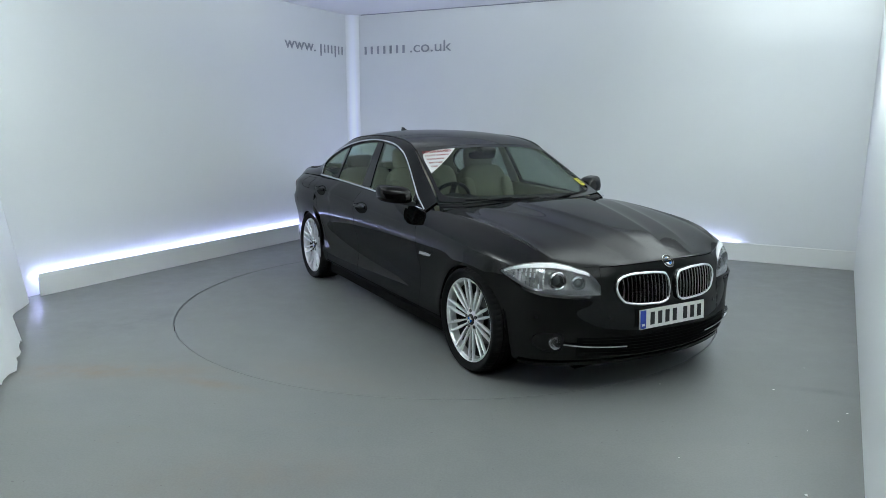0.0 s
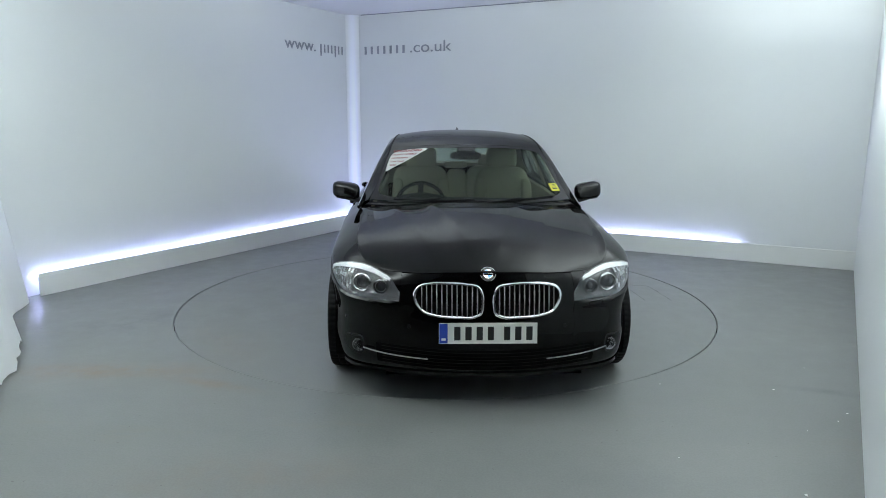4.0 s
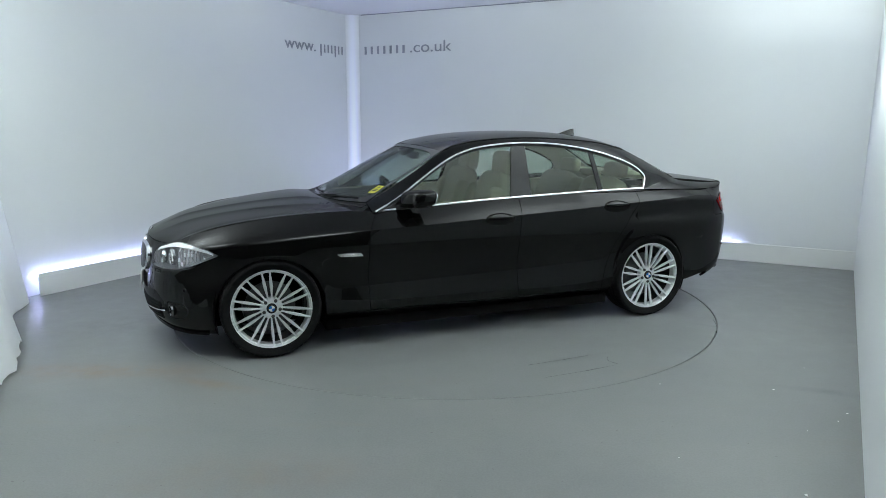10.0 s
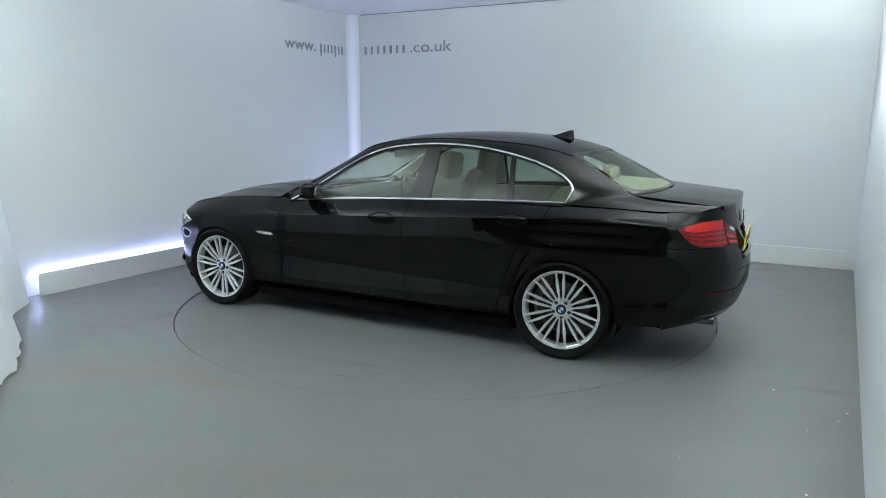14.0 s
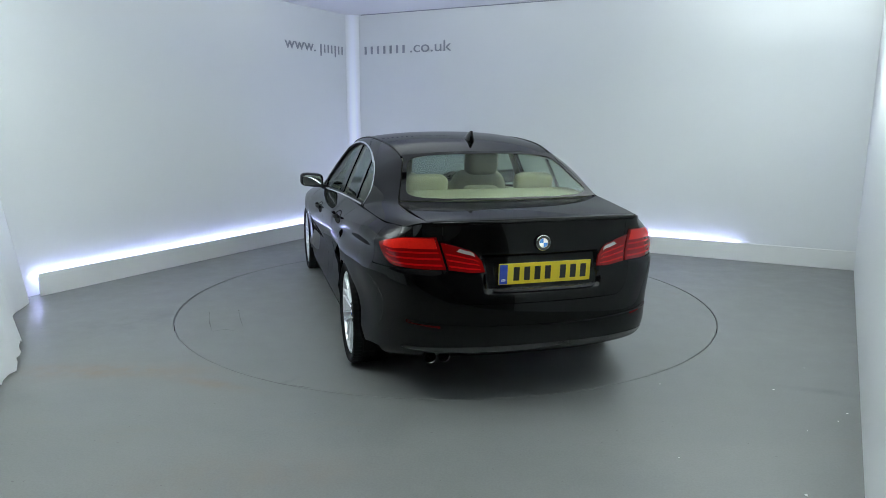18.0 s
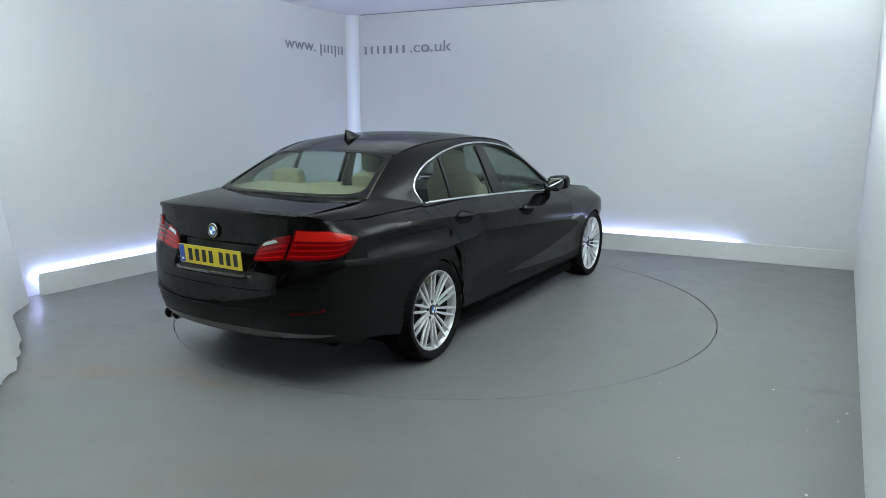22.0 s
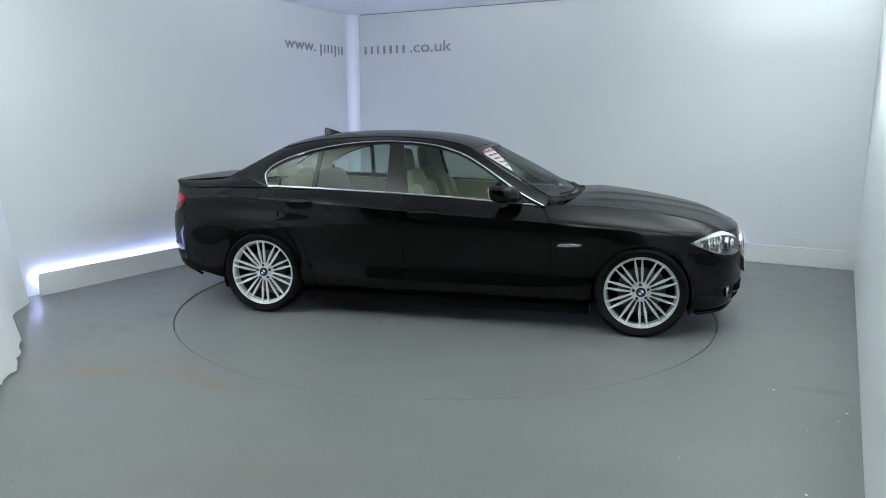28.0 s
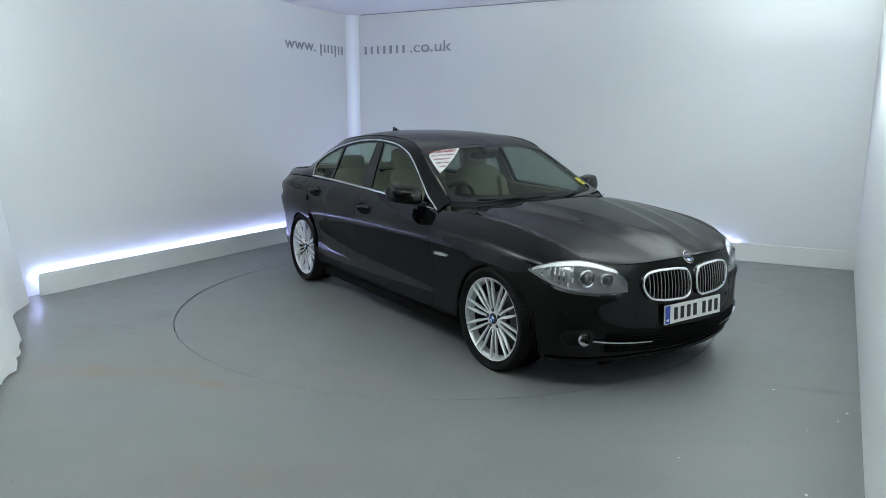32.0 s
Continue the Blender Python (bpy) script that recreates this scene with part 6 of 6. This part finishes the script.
cp("scuttle_panel", Soup().sheet(cowl, 0.006), TRIM)
for y0, y1, x0, x1 in ((-0.55, 0.02, 0.93, 0.985), (0.02, 0.60, 1.0, 0.88)):
    l = []
    for k in range(13):
        v = k / 12
        y = y0 + (y1 - y0) * v
        q = y / 0.72
        l.append((1.0 - 0.205 * q * q - 0.012 - 0.02 * v, y, 0.992 + 0.013 * q * q + 0.012 * v))
    wp = cp("wiper", Soup().sweep(l, RECT(0.008, 0.010), np.array([[0.4, 0, 0.9]])), TRIM, label="black windscreen wiper")
    l2 = [(l[0][0] + 0.03, l[0][1] - 0.04, 0.975), (l[4][0] + 0.02, l[4][1], 1.0), (l[7][0] + 0.004, l[7][1], l[7][2] + 0.012)]
    cp("wiper_arm", Soup().sweep(l2, RECT(0.011, 0.008), np.array([[0.4, 0, 0.9]])), TRIM, wp)


# ---- stickers on the screen ----
def on_screen(q, v, lift=0.0):
    g = WS_G
    a, b = (q + 1) / 2 * (g.shape[0] - 1), v * (g.shape[1] - 1)
    i, j = min(int(a), g.shape[0] - 2), min(int(b), g.shape[1] - 2)
    a, b = a - i, b - j
    p = g[i, j] * (1 - a) * (1 - b) + g[i + 1, j] * a * (1 - b) + g[i, j + 1] * (1 - a) * b + g[i + 1, j + 1] * a * b
    return p + np.array((0.46, 0, 0.88)) * lift


def sticker_tri():
    A, B, C = np.array((-0.975, 0.97)), np.array((-0.47, 0.965)), np.array((-0.955, 0.50))
    s = Soup()
    n = 10
    idx, v, f = {}, [], []
    for i in range(n + 1):
        for j in range(n + 1 - i):
            w = A + (B - A) * i / n + (C - A) * j / n
            idx[i, j] = len(v)
            v.append(tuple(on_screen(w[0], w[1], 0.0055)))
    for i in range(n):
        for j in range(n - i):
            f.append((idx[i, j], idx[i + 1, j], idx[i, j + 1]))
            if i + j < n - 1:
                f.append((idx[i + 1, j], idx[i + 1, j + 1], idx[i, j + 1]))
    return s.add(v, f)


tri = cp("offer_sticker", sticker_tri(), PAPER, windscreen, "white triangular sales sticker with red writing")


def writing(name, text, size, m, mat, parent, label="", spacing=1.0, extrude=0.0004, align="LEFT", bold=0.0):
    d = bpy.data.curves.new(name, "FONT")
    d.body, d.size, d.extrude, d.space_character, d.align_x = text, size, extrude, spacing, align
    d.offset = size * bold
    d.materials.append(mat)
    ob = new(name, d)
    if parent is not None:
        ob.parent = parent
        ob.matrix_local = m
    else:
        ob.matrix_world = m
    if label:
        tagged(ob, label)
    return ob


def frame_on_screen(q, v, lift):
    """Axes on the screen: across to the reader's right, up the glass, outward."""
    o = on_screen(q, v, lift)
    right = on_screen(q + 0.28, v, lift) - o
    upv = on_screen(q, min(1.0, v + 0.1), lift) - on_screen(q, min(1.0, v + 0.1) - 0.1, lift)
    right /= np.linalg.norm(right)
    upv -= right * (upv @ right)
    upv /= np.linalg.norm(upv)
    out = np.cross(right, upv)
    m = Matrix([[right[i], upv[i], out[i], o[i] + OFF[i]] for i in range(3)] + [[0, 0, 0, 1]])
    return m


for text, q, v, size, sp in (("UPGRADED", -0.945, 0.880, 0.044, 1.08), ("ALLOY WHEELS", -0.938, 0.815, 0.027, 1.0), ("AVAILABLE", -0.935, 0.745, 0.027, 1.0), ("ON THIS", -0.933, 0.672, 0.027, 1.0), ("CAR", -0.930, 0.602, 0.027, 1.0)):
    writing("sticker_writing", text, size, frame_on_screen(q, v, 0.0105), REDINK, tri, bold=0.035)
ys = Soup()
g = [[on_screen(q, v, 0.0055) for v in np.linspace(0.155, 0.285, 4)] for q in np.linspace(0.865, 0.955, 4)]
ysk = cp("yellow_sticker", Soup().sheet(g, 0.001), YELLOW, windscreen, "yellow service sticker with dark marks")
for v0, v1, q0, q1 in ((0.245, 0.262, 0.90, 0.93), (0.185, 0.20, 0.885, 0.935), (0.21, 0.22, 0.885, 0.935)):
    g = [[on_screen(q, v, 0.0075) for v in (v0, v1)] for q in (q0, q1)]
    cp("sticker_mark", Soup().sheet(g, 0.0006), BLACKINK, ysk)

# ---- sign on the wall ----
SIGN_Z = 2.42


def on_wall(base, along, inward, d, z, lift=0.004):
    o = base + along * d - inward * STAND + inward * lift
    return Matrix([[along[i], (0, 0, 1)[i], inward[i], (o + Vector((0, 0, z)))[i]] for i in range(3)] + [[0, 0, 0, 1]])


def sign_bar(base, along, inward, d0, d1, z0, z1, parent):
    m0 = on_wall(base, along, inward, 0, 0, 0.0)
    s = Soup().box((d0, z0, 0.003), (d1, z1, 0.009), m0)
    return part("sign_bar", s, SIGNGREY, parent, smooth=0)


sign = tagged(new("wall_sign"), "grey cut-out lettering running round the wall corner", "wall sign")
sign.matrix_world = Matrix.Translation(corner_v + Vector((0, 0, SIGN_Z)))


def sign_text(text, base, along, inward, d0, d1, z):
    ob = writing("sign_lettering", text, 0.205, Matrix(), SIGNGREY, None, extrude=0.003)
    bpy.context.view_layer.update()
    k = (d1 - d0) / max(0.01, ob.dimensions.x)
    m = on_wall(base, along, inward, d0, z, 0.006) @ Matrix.Diagonal((k, 1, 1, 1))
    ob.parent = sign
    ob.matrix_parent_inverse = sign.matrix_world.inverted()
    ob.matrix_world = m
    return ob


def sign_bars(base, along, inward, d0, d1, n, z0, h, drops=()):
    w = (d1 - d0) / n
    for k in range(n):
        a = d0 + w * k
        m0 = on_wall(base, along, inward, 0, 0, 0.0)
        zl = z0 - (0.045 if k in drops else 0.0)
        sp = Soup()
        sp.box((a + w * 0.30, zl, 0.003), (a + w * 0.62, z0 + h, 0.008), m0)
        ob = part("sign_bar", sp, SIGNGREY, None, smooth=0)
        ob.parent = sign
        ob.matrix_parent_inverse = sign.matrix_world.inverted()


sign_text("www.", corner_v, DIR_L, IN_L, -1.285, -0.69, 2.436)
sign_bars(corner_v, DIR_L, IN_L, -0.615, -0.085, 7, 2.436, 0.105, (0, 4))
sign_bars(corner_v, DIR_B, IN_B, 0.125, 0.840, 7, 2.446, 0.105)
sign_text(".co.uk", corner_v, DIR_B, IN_B, 0.875, 1.50, 2.448)


def motions():
    rows = [(0, -60.45), (0.7, -60.45), (1.0, -60.65), (1.5, -62.2), (2.0, -65.5), (2.5, -70.3), (3.0, -76.35), (3.5, -82.24)]
    rows += [(t, -82.24 - 11.837 * (t - 3.5)) for t in range(5, 31, 2)]
    rows += [(30.5, -401.9), (31.0, -407.75), (31.5, -412.85), (32.0, -415.86)]
    for thing in (car, turntable):
        walk(thing, [(t, pose(0, 0, 0, 0, 0, a)) for t, a in rows])


motions()
